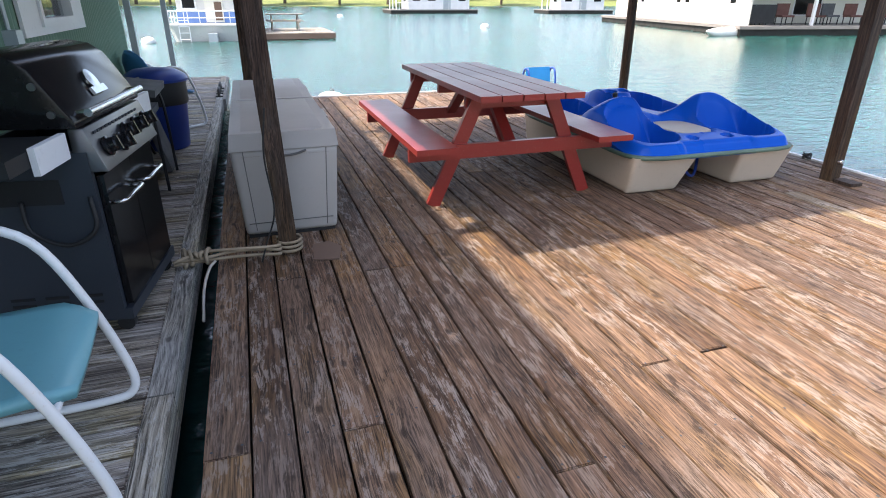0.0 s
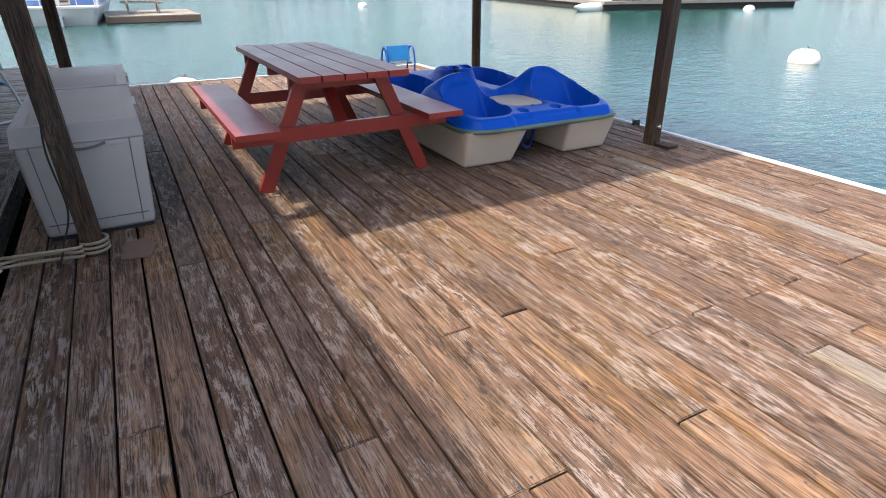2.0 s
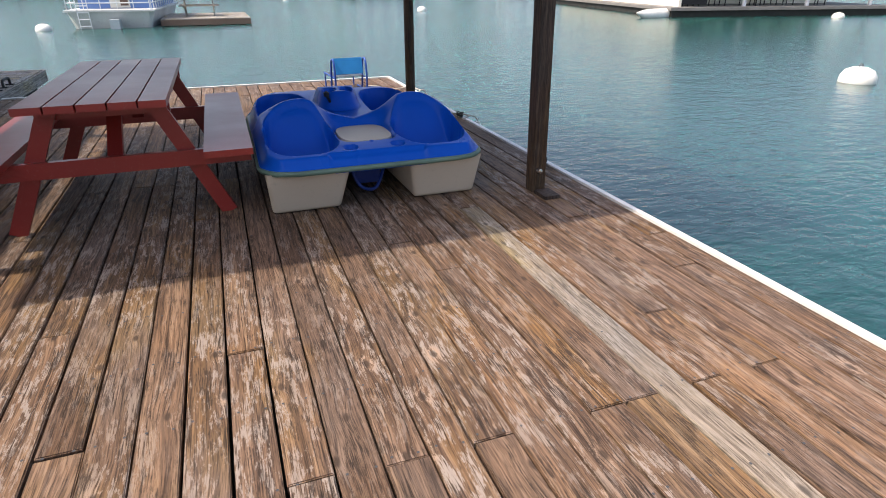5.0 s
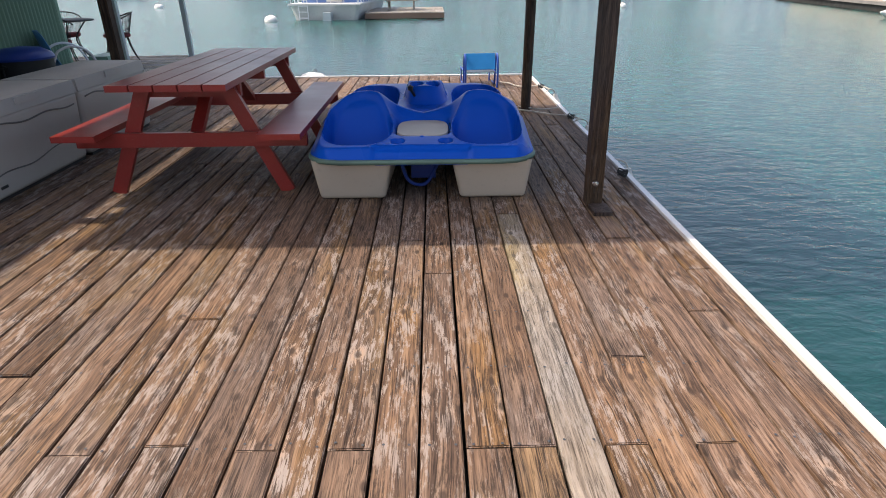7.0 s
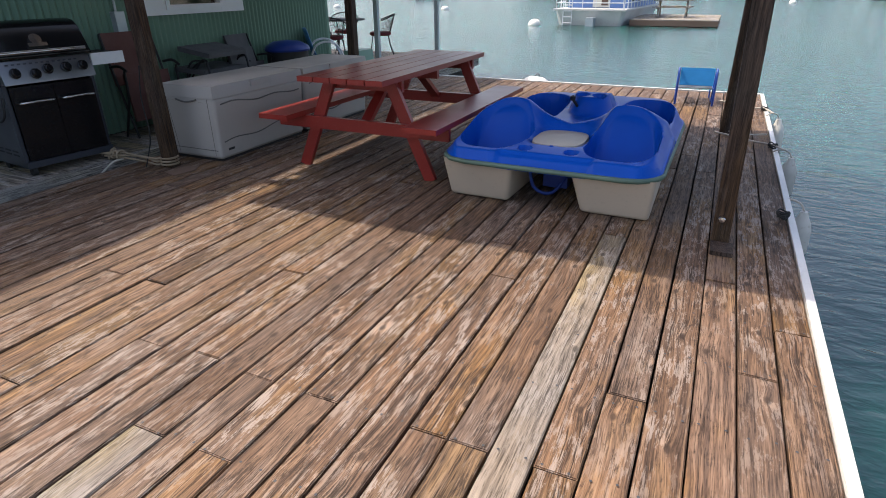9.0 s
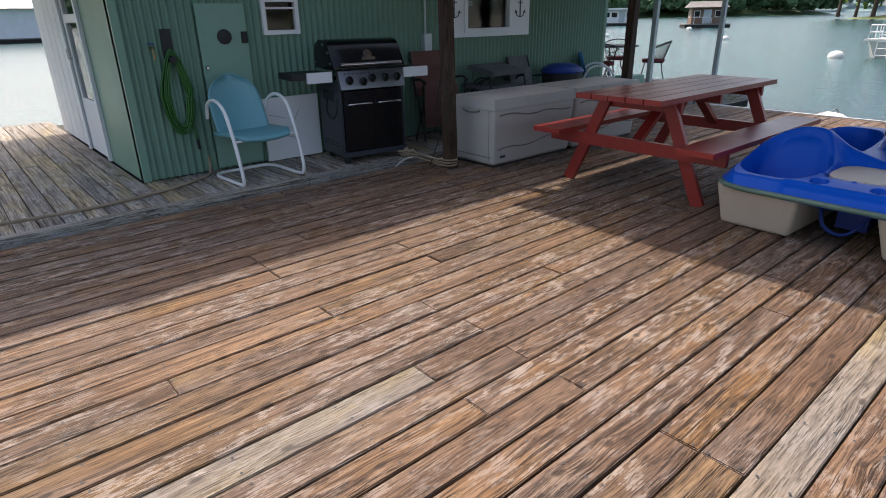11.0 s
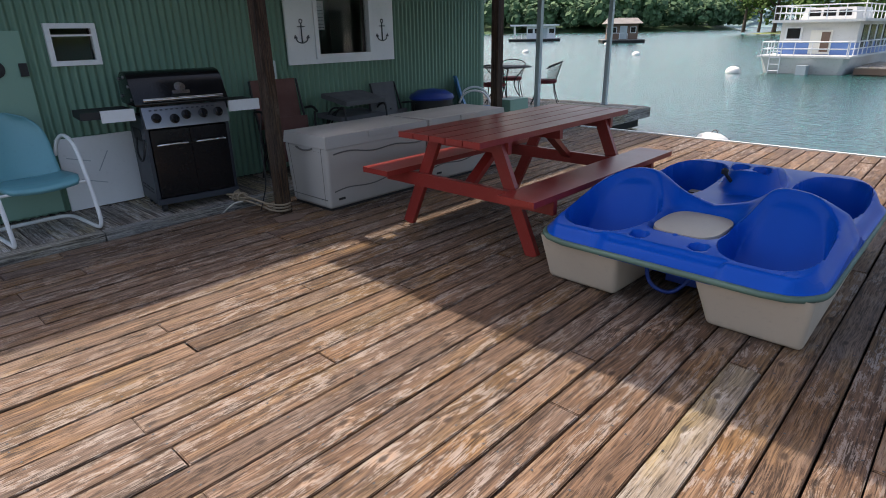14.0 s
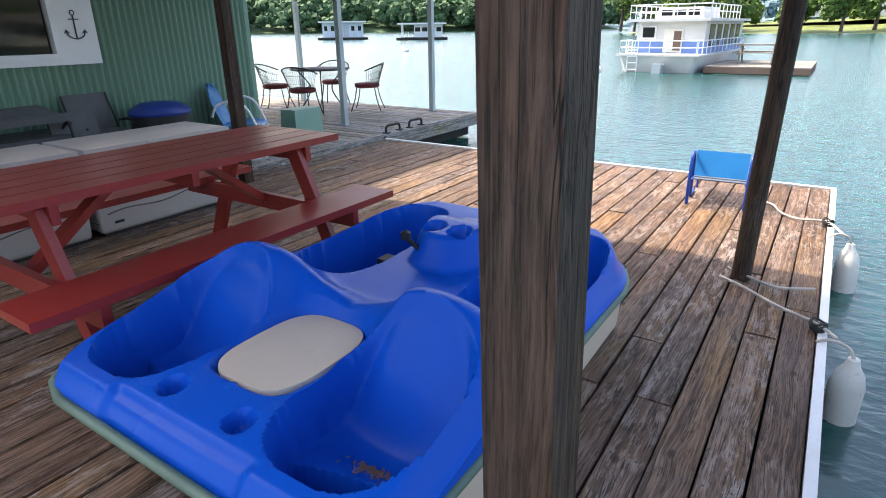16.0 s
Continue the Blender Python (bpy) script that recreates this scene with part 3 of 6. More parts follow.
def boat_height(x, y):
    ax = abs(x)
    true_y = y
    y = y * 1.338 if y < 0.74 else 0.99 + (y - 0.74) * 0.926
    deck = 0.385 + 0.02 * sstep(0.0, 0.4, y)
    side = 1 if x > 0 else -1
    near = sstep(0.12, 1.0, y) ** 1.2 if y < 0.99 else math.exp(-((y - 0.99) / 0.19) ** 2)
    mid = 0.55 * math.exp(-((y - 1.08) / 0.085) ** 2)
    across = math.exp(-(abs(ax - 0.42) / 0.33) ** 2.2)
    k = sstep(0.16, 0.34, ax)
    h = deck + 0.215 * across * (near * k + mid * (1 - k)) + 0.04 * mid
    # each rear place: one oval opening with footwell, step, seat bowl and a backrest dished into the hump
    pan = well(x, true_y, 0.45 * side, 0.435, 0.238, 0.318, 2.7, 0.09)
    dish = max(0.0, 1 - ((ax - 0.44) / 0.25) ** 2)
    step_y = 0.315 + 0.05 * (ax - 0.44) / 0.2 - 0.35 * (ax - 0.44) ** 2
    seat_z = 0.225 - 0.055 * dish * sstep(0.3, 0.46, true_y)
    back_z = h - 0.012 - 0.045 * dish
    low = seat_z + max(0.0, back_z - seat_z) * sstep(0.47, 0.74, true_y)
    low = 0.11 + (low - 0.11) * sstep(step_y - 0.012, step_y + 0.012, true_y)
    h = h * (1 - pan) + pan * min(h, low)
    # shallow recess under the lid, cup holders
    h -= 0.035 * well(x, y, 0, 0.715, 0.21, 0.335, 4, 0.12)
    h -= 0.06 * well(ax, y, 0.16, 0.24, 0.05, 0.066, 2, 0.2)
    # forward cockpit
    pit = well(x, y, 0.455 * side, 1.70, 0.22, 0.47, 2.8, 0.06)
    floor_z = 0.1 + 0.11 * sstep(1.45, 1.3, y)
    h = h * (1 - pit) + pit * floor_z
    con = well(x, y, 0, 1.82, 0.2, 0.3, 2.6, 0.3)
    h = max(h, h * (1 - con) + con * (0.55 - 0.1 * sstep(1.75, 2.05, y)))
    h -= 0.07 * well(ax, y, 0.068, 1.68, 0.056, 0.06, 2, 0.25)
    # rounded outer lip, raised nose
    lip = min(boat_half_width(true_y) - ax, true_y, BL - true_y)
    h += 0.05 * sstep(1.5, 2.2, y) * sstep(0.03, 0.1, lip)
    h -= 0.075 * (1 - sstep(0.0, 0.075, lip))
    # step in the near deck
    h -= 0.025 * sstep(0.15, 0.1, y) * sstep(0.34, 0.3, ax)
    return h


def pedal_boat():
    t = thing("pedal_boat", "blue and beige plastic pedal boat resting on the dock", "pedal boat", pose(3.33, 3.40, 0, 0, 0, -0.5))
    nx, ny = 150, 220
    bm = bmesh.new()
    grid = []
    for j in range(ny + 1):
        y = BL * j / ny
        w = boat_half_width(y)
        grid.append([bm.verts.new((w * (2 * i / nx - 1), y, boat_height(w * (2 * i / nx - 1), y))) for i in range(nx + 1)])
    for j in range(ny):
        for i in range(nx):
            bm.faces.new((grid[j][i], grid[j][i + 1], grid[j + 1][i + 1], grid[j + 1][i]))
    loop = [g for g in grid[0]] + [grid[j][nx] for j in range(1, ny + 1)] + grid[ny][nx - 1::-1] + [grid[j][0] for j in range(ny - 1, 0, -1)]
    low = [bm.verts.new((v.co.x, v.co.y, 0.305)) for v in loop]
    for i in range(len(loop)):
        k = (i + 1) % len(loop)
        bm.faces.new((loop[i], low[i], low[k], loop[k]))
    rail = [(v.co.x, v.co.y, 0.305) for v in low[::4]]
    ob_from(bm, "deck_shell", "blue", t, 50)
    bm = bmesh.new()
    tube(bm, rail, 0.018, 8, True)
    ob_from(bm, "rub_rail", "rub", t, 180, label="green-grey rubber rub rail")
    bm = bmesh.new()
    box(bm, -0.13, 0.13, 0.03, 2.1, 0.29, 0.302, None, 0.003)
    ob_from(bm, "keel_panel", "blue", t)
    for s in (-1, 1):
        bm = bmesh.new()
        q = bmesh.new()
        vs = [q.verts.new(p) for p in ((s * 0.26, 0.15, 0), (s * 0.71, 0.15, 0), (s * 0.68, 2.0, 0), (s * 0.2, 2.0, 0),
                                       (s * 0.2, 0.02, 0.303), (s * 0.735, 0.05, 0.303), (s * 0.68, 2.1, 0.303), (s * 0.18, 2.15, 0.303))]
        for f in ((3, 2, 1, 0), (0, 1, 5, 4), (1, 2, 6, 5), (2, 3, 7, 6), (3, 0, 4, 7)):
            q.faces.new([vs[i] for i in f])
        bmesh.ops.recalc_face_normals(q, faces=q.faces)
        bevelled(q, 0.035, 4, 30)
        join(bm, q)
        ob_from(bm, "pontoon", "beige", t, 40, label="beige plastic pontoon")
    bm = bmesh.new()
    prof = []
    for k in range(40):
        a = 2 * math.pi * k / 40
        c, s_ = math.cos(a), math.sin(a)
        prof.append((0.185 * abs(c) ** 0.6 * (1 if c > 0 else -1), 0.53 + 0.235 * abs(s_) ** 0.6 * (1 if s_ > 0 else -1)))
    lo = [bm.verts.new((x, y, 0.384)) for x, y in prof]
    hi = [bm.verts.new((x * 0.985, y * 0.99 + 0.005, 0.404)) for x, y in prof]
    for k in range(40):
        bm.faces.new((lo[k], lo[(k + 1) % 40], hi[(k + 1) % 40], hi[k]))
    bm.faces.new(hi)
    bm.faces.new(lo[::-1])
    ob_from(bm, "hatch_lid", "beige", t, 40, label="beige plastic hatch lid")
    bm = bmesh.new()
    lathe(bm, [(0.0, 0), (0.02, 0), (0.022, 0.012), (0.01, 0.02), (0.0, 0.02)], 10, pose(0.0, 0.27, 0.39))
    ob_from(bm, "knob", "blue", t, 40)
    for s in (-1, 1):
        bm = bmesh.new()
        tube(bm, [(s * 0.2, 1.53, 0.24), (s * 0.3, 1.53, 0.24), (s * 0.3, 1.47, 0.33), (s * 0.36, 1.47, 0.33), (s * 0.36, 1.59, 0.15), (s * 0.5, 1.59, 0.15)], 0.009, 6)
        for px, py, pz in ((0.33, 1.47, 0.33), (0.45, 1.59, 0.15)):
            box(bm, s * px - 0.055, s * px + 0.055, py - 0.04, py + 0.04, pz - 0.014, pz + 0.014, None, 0.006)
        ob_from(bm, "pedal", "blackmat", t, label="black plastic pedal crank")
    bm = bmesh.new()
    tube(bm, curve_pts([(-0.06, 1.42, 0.42), (-0.1, 1.36, 0.5), (-0.12, 1.33, 0.54)]), 0.012, 7)
    lathe(bm, [(0.0, 0), (0.022, 0.0), (0.024, 0.03), (0.0, 0.045)], 10, pose(-0.12, 1.33, 0.53))
    ob_from(bm, "tiller", "blackmat", t, 40, label="black steering lever")
    bm = bmesh.new()
    tube(bm, curve_pts([(-0.16, 0.3, 0.25), (-0.1, 0.25, 0.1), (0.02, 0.3, 0.06), (0.12, 0.4, 0.2)]), 0.012, 7)
    box(bm, -0.09, 0.09, 0.45, 0.9, 0.05, 0.25, None, 0.04, 2)
    ob_from(bm, "rudder", "bluebin", t, 40, label="dark blue rudder under the boat")
    for s, cy in ((-1, 0.22), (1, 0.22)):
        bm = bmesh.new()
        for k in range(5):
            a = k * 1.25 + s
            lathe(bm, [(0.03, 0.0), (0.028, 0.012), (0.02, 0.016)], 8, pose(s * 0.465 + 0.06 * math.cos(a), cy + 0.045 * math.sin(a), 0.108))
        ob_from(bm, "foot_grip", "bluebin", t, 40, label="raised dark foot grips")
    rg = random.Random(8)
    for s in (-1, 1):
        bm = bmesh.new()
        for k in range(170):
            a, r = rg.uniform(0, 6.28), abs(rg.gauss(0, 0.5))
            px, py = s * 0.45 + 0.1 * r * math.cos(a), 0.40 + 0.05 * r * math.sin(a)
            z = boat_height(px, py) + 0.003
            q = rg.uniform(0, 3.14)
            ln = rg.uniform(0.004, 0.014)
            u = Vector((math.cos(q), math.sin(q), 0)) * ln
            w = Vector((-math.sin(q), math.cos(q), 0)) * ln * 0.3
            c = Vector((px, py, z))
            bm.faces.new([bm.verts.new(c + d) for d in (u, w, -u, -w)])
        ob_from(bm, "leaf_litter", "brownhut", t, kind="stuff", label="dry brown litter in the seat")
    return t


pedal_boat()


def deck_box(y, length, first):
    t = thing("deck_box", "grey moulded plastic deck storage box with closed lid", "storage box", pose(0.145, y, 0), "deck boxes")
    hw = 0.315
    bm = bmesh.new()
    q = bmesh.new()
    box(q, -hw + 0.035, hw - 0.035, 0.03, length - 0.03, 0.02, 0.56)
    for v in q.verts:
        k = 1.0 if v.co.z < 0.3 else 1.115
        v.co.x *= k
        v.co.y = length / 2 + (v.co.y - length / 2) * (1.0 if v.co.z < 0.3 else 1.045)
    bevelled(q, 0.035, 3)
    join(bm, q)
    ob_from(bm, "body", "box", t, 40)
    bm = bmesh.new()
    box(bm, -hw + 0.05, hw - 0.05, 0.045, length - 0.045, 0.0, 0.022, None, 0.004)
    ob_from(bm, "base_rim", "blackmat", t, label="black plastic base rim")
    bm = bmesh.new()
    box(bm, -hw, hw, 0.0, length, 0.555, 0.655, None, 0.03, 3, (0.012, 0.012))
    q = bmesh.new()
    box(q, -hw + 0.07, hw - 0.07, 0.07, length - 0.07, 0.650, 0.661, None, 0.008, 2, (0.02, 0.02))
    join(bm, q)
    box(bm, hw - 0.09, hw + 0.004, length / 2 - 0.14, length / 2 + 0.14, 0.60, 0.648, None, 0.012, 2)
    ob_from(bm, "lid", "box_lid", t, 40)
    bm = bmesh.new()
    wave = [(hw - 0.026, 0.08 + (length - 0.16) * k / 24, 0.17 + 0.03 * sstep(4, 14, k) + 0.018 * math.sin(k * 0.45)) for k in range(25)]
    wave2 = [(hw - 0.004, 0.08 + (length - 0.16) * k / 24, 0.50 - 0.02 * sstep(4, 14, k) + 0.012 * math.sin(k * 0.5)) for k in range(25)]
    tube(bm, wave, 0.006, 6)
    tube(bm, wave2, 0.006, 6)
    for z in (0.10, 0.52):
        tube(bm, [(-hw + 0.06, 0.024 - 0.03 * z, z), (hw - 0.06, 0.024 - 0.03 * z, z)], 0.003, 5)
    for x in (-hw + 0.1, hw - 0.1):
        tube(bm, [(x, 0.03, 0.05), (x * 1.115, 0.004, 0.55)], 0.003, 5)
    ob_from(bm, "moulded_line", "groove", t, 180)
    bm = bmesh.new()
    box(bm, hw - 0.037, hw - 0.026, 0.12, 0.19, 0.088, 0.108, None, 0.003)
    ob_from(bm, "badge", "blackmat", t, label="small black badge")
    bm = bmesh.new()
    tube(bm, curve_pts([(-0.12, -0.0, 0.535), (-0.02, -0.012, 0.52), (0.06, -0.012, 0.525), (0.12, -0.0, 0.54)]), 0.008, 6)
    ob_from(bm, "handle", "groove", t, 180)
    return t


deck_box(3.47, 1.23, True)
deck_box(4.72, 1.22, False)


# ---- gas grill on the house deck ----
def gas_grill():
    t = thing("gas_grill", "black gas grill with steel control panel and side shelves", "grill", pose(-0.60, 2.465, PORCH_Z, 0, 0, -8))
    W, D = 0.70, 0.52
    bm = bmesh.new()
    box(bm, -D, 0.0, 0.0, W, 0.07, 0.12, None, 0.008)
    for y in (0.0, W - 0.03):
        box(bm, -D, -0.03, y, y + 0.03, 0.12, 0.80, None, 0.006)
    box(bm, -D, -D + 0.02, 0.03, W - 0.03, 0.12, 0.8)
    ob_from(bm, "cart", "charcoal", t)
    bm = bmesh.new()
    for z in (0.16, 0.19):
        for y in (-0.004, W + 0.001):
            for k in range(3):
                box(bm, -0.45 + k * 0.13, -0.36 + k * 0.13, y, y + 0.003, z, z + 0.012)
    ob_from(bm, "vent_slot", "blackmat", t, kind="stuff")
    for k in range(2):
        bm = bmesh.new()
        y0 = 0.035 + k * 0.317
        box(bm, -0.03, -0.002, y0, y0 + 0.312, 0.13, 0.70, None, 0.008, 2)
        d = ob_from(bm, "door", "black", t, 40, label="glossy black cabinet door")
        bm = bmesh.new()
        y1, y2 = y0 + 0.035, y0 + 0.277
        tube(bm, curve_pts([(0.0, y1, 0.575), (0.045, y1 + 0.01, 0.582), (0.05, (y1 + y2) / 2, 0.586), (0.045, y2 - 0.01, 0.582), (0.0, y2, 0.575)]), 0.009, 8)
        ob_from(bm, "handle", "chrome", d, 180, label="chrome bar handle")
    bm = bmesh.new()
    q = bmesh.new()
    box(q, -0.08, 0.035, 0.005, W - 0.005, 0.72, 0.89, None)
    for v in q.verts:
        if v.co.z > 0.8 and v.co.x > 0:
            v.co.x -= 0.06
    bevelled(q, 0.008, 2)
    join(bm, q)
    ob_from(bm, "control_panel", "steel", t, 40, label="brushed steel control panel")
    for k, (ky, kz) in enumerate(((0.10, 0.80), (0.24, 0.785), (0.34, 0.81), (0.48, 0.81), (0.61, 0.81))):
        bm = bmesh.new()
        m = pose(0.012 + (0.80 - kz) * 0.4, ky, kz, 0, 72, 0)
        lathe(bm, [(0.038, 0.0), (0.04, 0.01), (0.03, 0.014), (0.028, 0.04), (0.022, 0.045)], 16, m)
        box(bm, -0.028, 0.028, -0.006, 0.006, 0.04, 0.055, m, 0.003)
        ob_from(bm, "knob", "black", t, 40, label="round black control knob")
    bm = bmesh.new()
    for k in range(13):
        box(bm, -0.013, -0.008, 0.06 + k * 0.042, 0.08 + k * 0.042, 0.858, 0.868)
    ob_from(bm, "marking", "ink", t, kind="stuff")
    bm = bmesh.new()
    q = bmesh.new()
    n = 14
    prof = [(-D, 0.90)] + [(-D + 0.02, 1.06), (-D + 0.07, 1.13), (-D + 0.14, 1.16), (-D + 0.24, 1.165), (-0.20, 1.15), (-0.145, 1.11), (-0.06, 0.965), (-0.03, 0.92), (-0.03, 0.895)]
    a = [q.verts.new((x, -0.03, z)) for x, z in prof]
    b = [q.verts.new((x, W + 0.03, z)) for x, z in prof]
    for i in range(len(prof) - 1):
        q.faces.new((a[i], a[i + 1], b[i + 1], b[i]))
    q.faces.new(a)
    q.faces.new(b[::-1])
    q.faces.new((a[0], b[0], b[-1], a[-1]))
    bmesh.ops.recalc_face_normals(q, faces=q.faces)
    bevelled(q, 0.012, 2, 50)
    join(bm, q)
    hood = ob_from(bm, "hood", "black", t, 35, label="glossy black enamel hood")
    bm = bmesh.new()
    tube(bm, [(0.0, 0.03, 0.945), (0.0, W - 0.03, 0.945)], 0.016, 12)
    for y in (0.05, W - 0.05):
        tube(bm, [(-0.06, y, 0.94), (0.0, y, 0.945)], 0.012, 8)
    ob_from(bm, "handle", "chrome", hood, 40, label="chrome hood handle")
    bm = bmesh.new()
    m = pose(-0.09, W / 2, 1.025, 0, 59, 0)
    lathe(bm, [(0.0, 0.0), (0.045, 0.0), (0.045, 0.012), (0.0, 0.014)], 14, m)
    box(bm, 0.03, 0.06, -0.07, 0.07, 0.0, 0.012, m, 0.003)
    ob_from(bm, "emblem", "chrome", hood, 40, label="chrome emblem without lettering")
    bm = bmesh.new()
    for y in (-0.034, W + 0.034):
        for x, z in ((-0.44, 0.96), (-0.44, 1.1), (-0.25, 1.12), (-0.14, 1.05), (-0.1, 0.95)):
            lathe(bm, [(0.0, -0.006), (0.014, -0.006), (0.014, 0.006), (0.0, 0.006)], 10, pose(x, y, z, 90, 0, 0))
    ob_from(bm, "bolt", "steel", hood, 40, kind="stuff")
    for y0, y1 in ((-0.42, -0.035), (W + 0.035, W + 0.32)):
        bm = bmesh.new()
        box(bm, -D + 0.05, -0.095, y0, y1, 0.82, 0.875, None, 0.012, 2)
        s = ob_from(bm, "shelf", "blackmat", t, 40, label="black side shelf")
        bm = bmesh.new()
        box(bm, -0.092, -0.07, y0 + 0.14 if y0 < 0 else y0, y1, 0.79, 0.885, None, 0.006, 2)
        ob_from(bm, "front_plate", "white", s, 40, label="pale metal shelf front")
    bm = bmesh.new()
    tube(bm, curve_pts([(-0.3, -0.012, 0.62), (-0.28, -0.03, 0.5), (-0.16, -0.035, 0.44), (-0.05, -0.03, 0.5), (-0.05, -0.012, 0.63)]), 0.009, 7)
    ob_from(bm, "gas_hose", "blackmat", t, 180)
    bm = bmesh.new()
    box(bm, -0.42, -0.15, -0.004, -0.001, 0.6, 0.7)
    ob_from(bm, "panel_opening", "blackmat", t)
    for x in (-D + 0.05, -0.05):
        for y in (0.05, W - 0.05):
            bm = bmesh.new()
            tube(bm, [(x, y - 0.018, 0.036), (x, y + 0.018, 0.036)], 0.036, 14)
            box(bm, x - 0.015, x + 0.015, y - 0.022, y + 0.022, 0.04, 0.072)
            ob_from(bm, "caster", "blackmat", t, 40)
    return t


gas_grill()


def shell_chair(at, mat, label):
    """A steel lawn chair: round shell back, seat pan, and bent tube runners as arms and legs."""
    t = thing("metal_lawn_chair", label, "chair", at, "metal lawn chairs")
    # faces +x; base centre at origin
    bm = bmesh.new()
    nseg, rows_ = 20, 12
    back = []
    for j in range(rows_ + 1):
        v = j / rows_
        z = 0.36 + 0.48 * v
        hw = 0.235 * (1 - max(0, (v - 0.45) / 0.55) ** 2.4) ** 0.5 + 0.004 if v < 1 else 0.03
        row = []
        for i in range(nseg + 1):
            u = 2 * i / nseg - 1
            row.append((-0.20 - 0.16 * v + 0.05 * u * u - 0.02 * math.sin(v * 3.1), u * hw, z))
        back.append(row)
    vv = [[bm.verts.new(p) for p in r] for r in back]
    for j in range(rows_):
        for i in range(nseg):
            bm.faces.new((vv[j][i], vv[j][i + 1], vv[j + 1][i + 1], vv[j + 1][i]))
    o = ob_from(bm, "backrest", mat, t, 60)
    sol = o.modifiers.new("thick", "SOLIDIFY")
    sol.thickness = 0.008
    bm = bmesh.new()
    seat = []
    for j in range(11):
        v = j / 10
        x = -0.22 + 0.46 * v
        hw = 0.25 * (1 - max(0, (v - 0.6) / 0.55) ** 3) ** 0.5
        seat.append([bm.verts.new((x, hw * (2 * i / 16 - 1), 0.375 + 0.02 * (2 * i / 16 - 1) ** 2 + 0.02 * v - 0.05 * max(0, v - 0.8) * 5 * 0.6)) for i in range(17)])
    for j in range(10):
        for i in range(16):
            bm.faces.new((seat[j][i], seat[j][i + 1], seat[j + 1][i + 1], seat[j + 1][i]))
    o = ob_from(bm, "seat", mat, t, 60)
    sol = o.modifiers.new("thick", "SOLIDIFY")
    sol.thickness, sol.offset = 0.03, -1
    bm = bmesh.new()
    path = []
    for s in (-1, 1):
        side = [(-0.27, s * 0.26, 0.50), (-0.2, s * 0.275, 0.62), (-0.05, s * 0.28, 0.665), (0.1, s * 0.28, 0.6), (0.2, s * 0.28, 0.38), (0.27, s * 0.28, 0.12), (0.26, s * 0.275, 0.03), (0.18, s * 0.27, 0.014), (0.0, s * 0.27, 0.014), (-0.22, s * 0.265, 0.014), (-0.3, s * 0.2, 0.014), (-0.31, 0, 0.014)]
        tube(bm, curve_pts(side, 5), 0.0145, 9)
    tube(bm, [(0.2, -0.28, 0.36), (0.2, 0.28, 0.36)], 0.01, 8)
    ob_from(bm, "frame", "whitetube", t, 60, label="white bent steel tube frame")
    return t


chair = shell_chair(pose(-0.80, 1.66, PORCH_Z, 0, 0, 4) @ Matrix.Scale(1.07, 4), "aqua", "teal enamelled metal lawn chair with white tube frame")
shell_chair(pose(-0.92, 7.15, PORCH_Z, 0, 0, 40), "aqua_dark", "blue enamelled metal lawn chair with white tube frame")


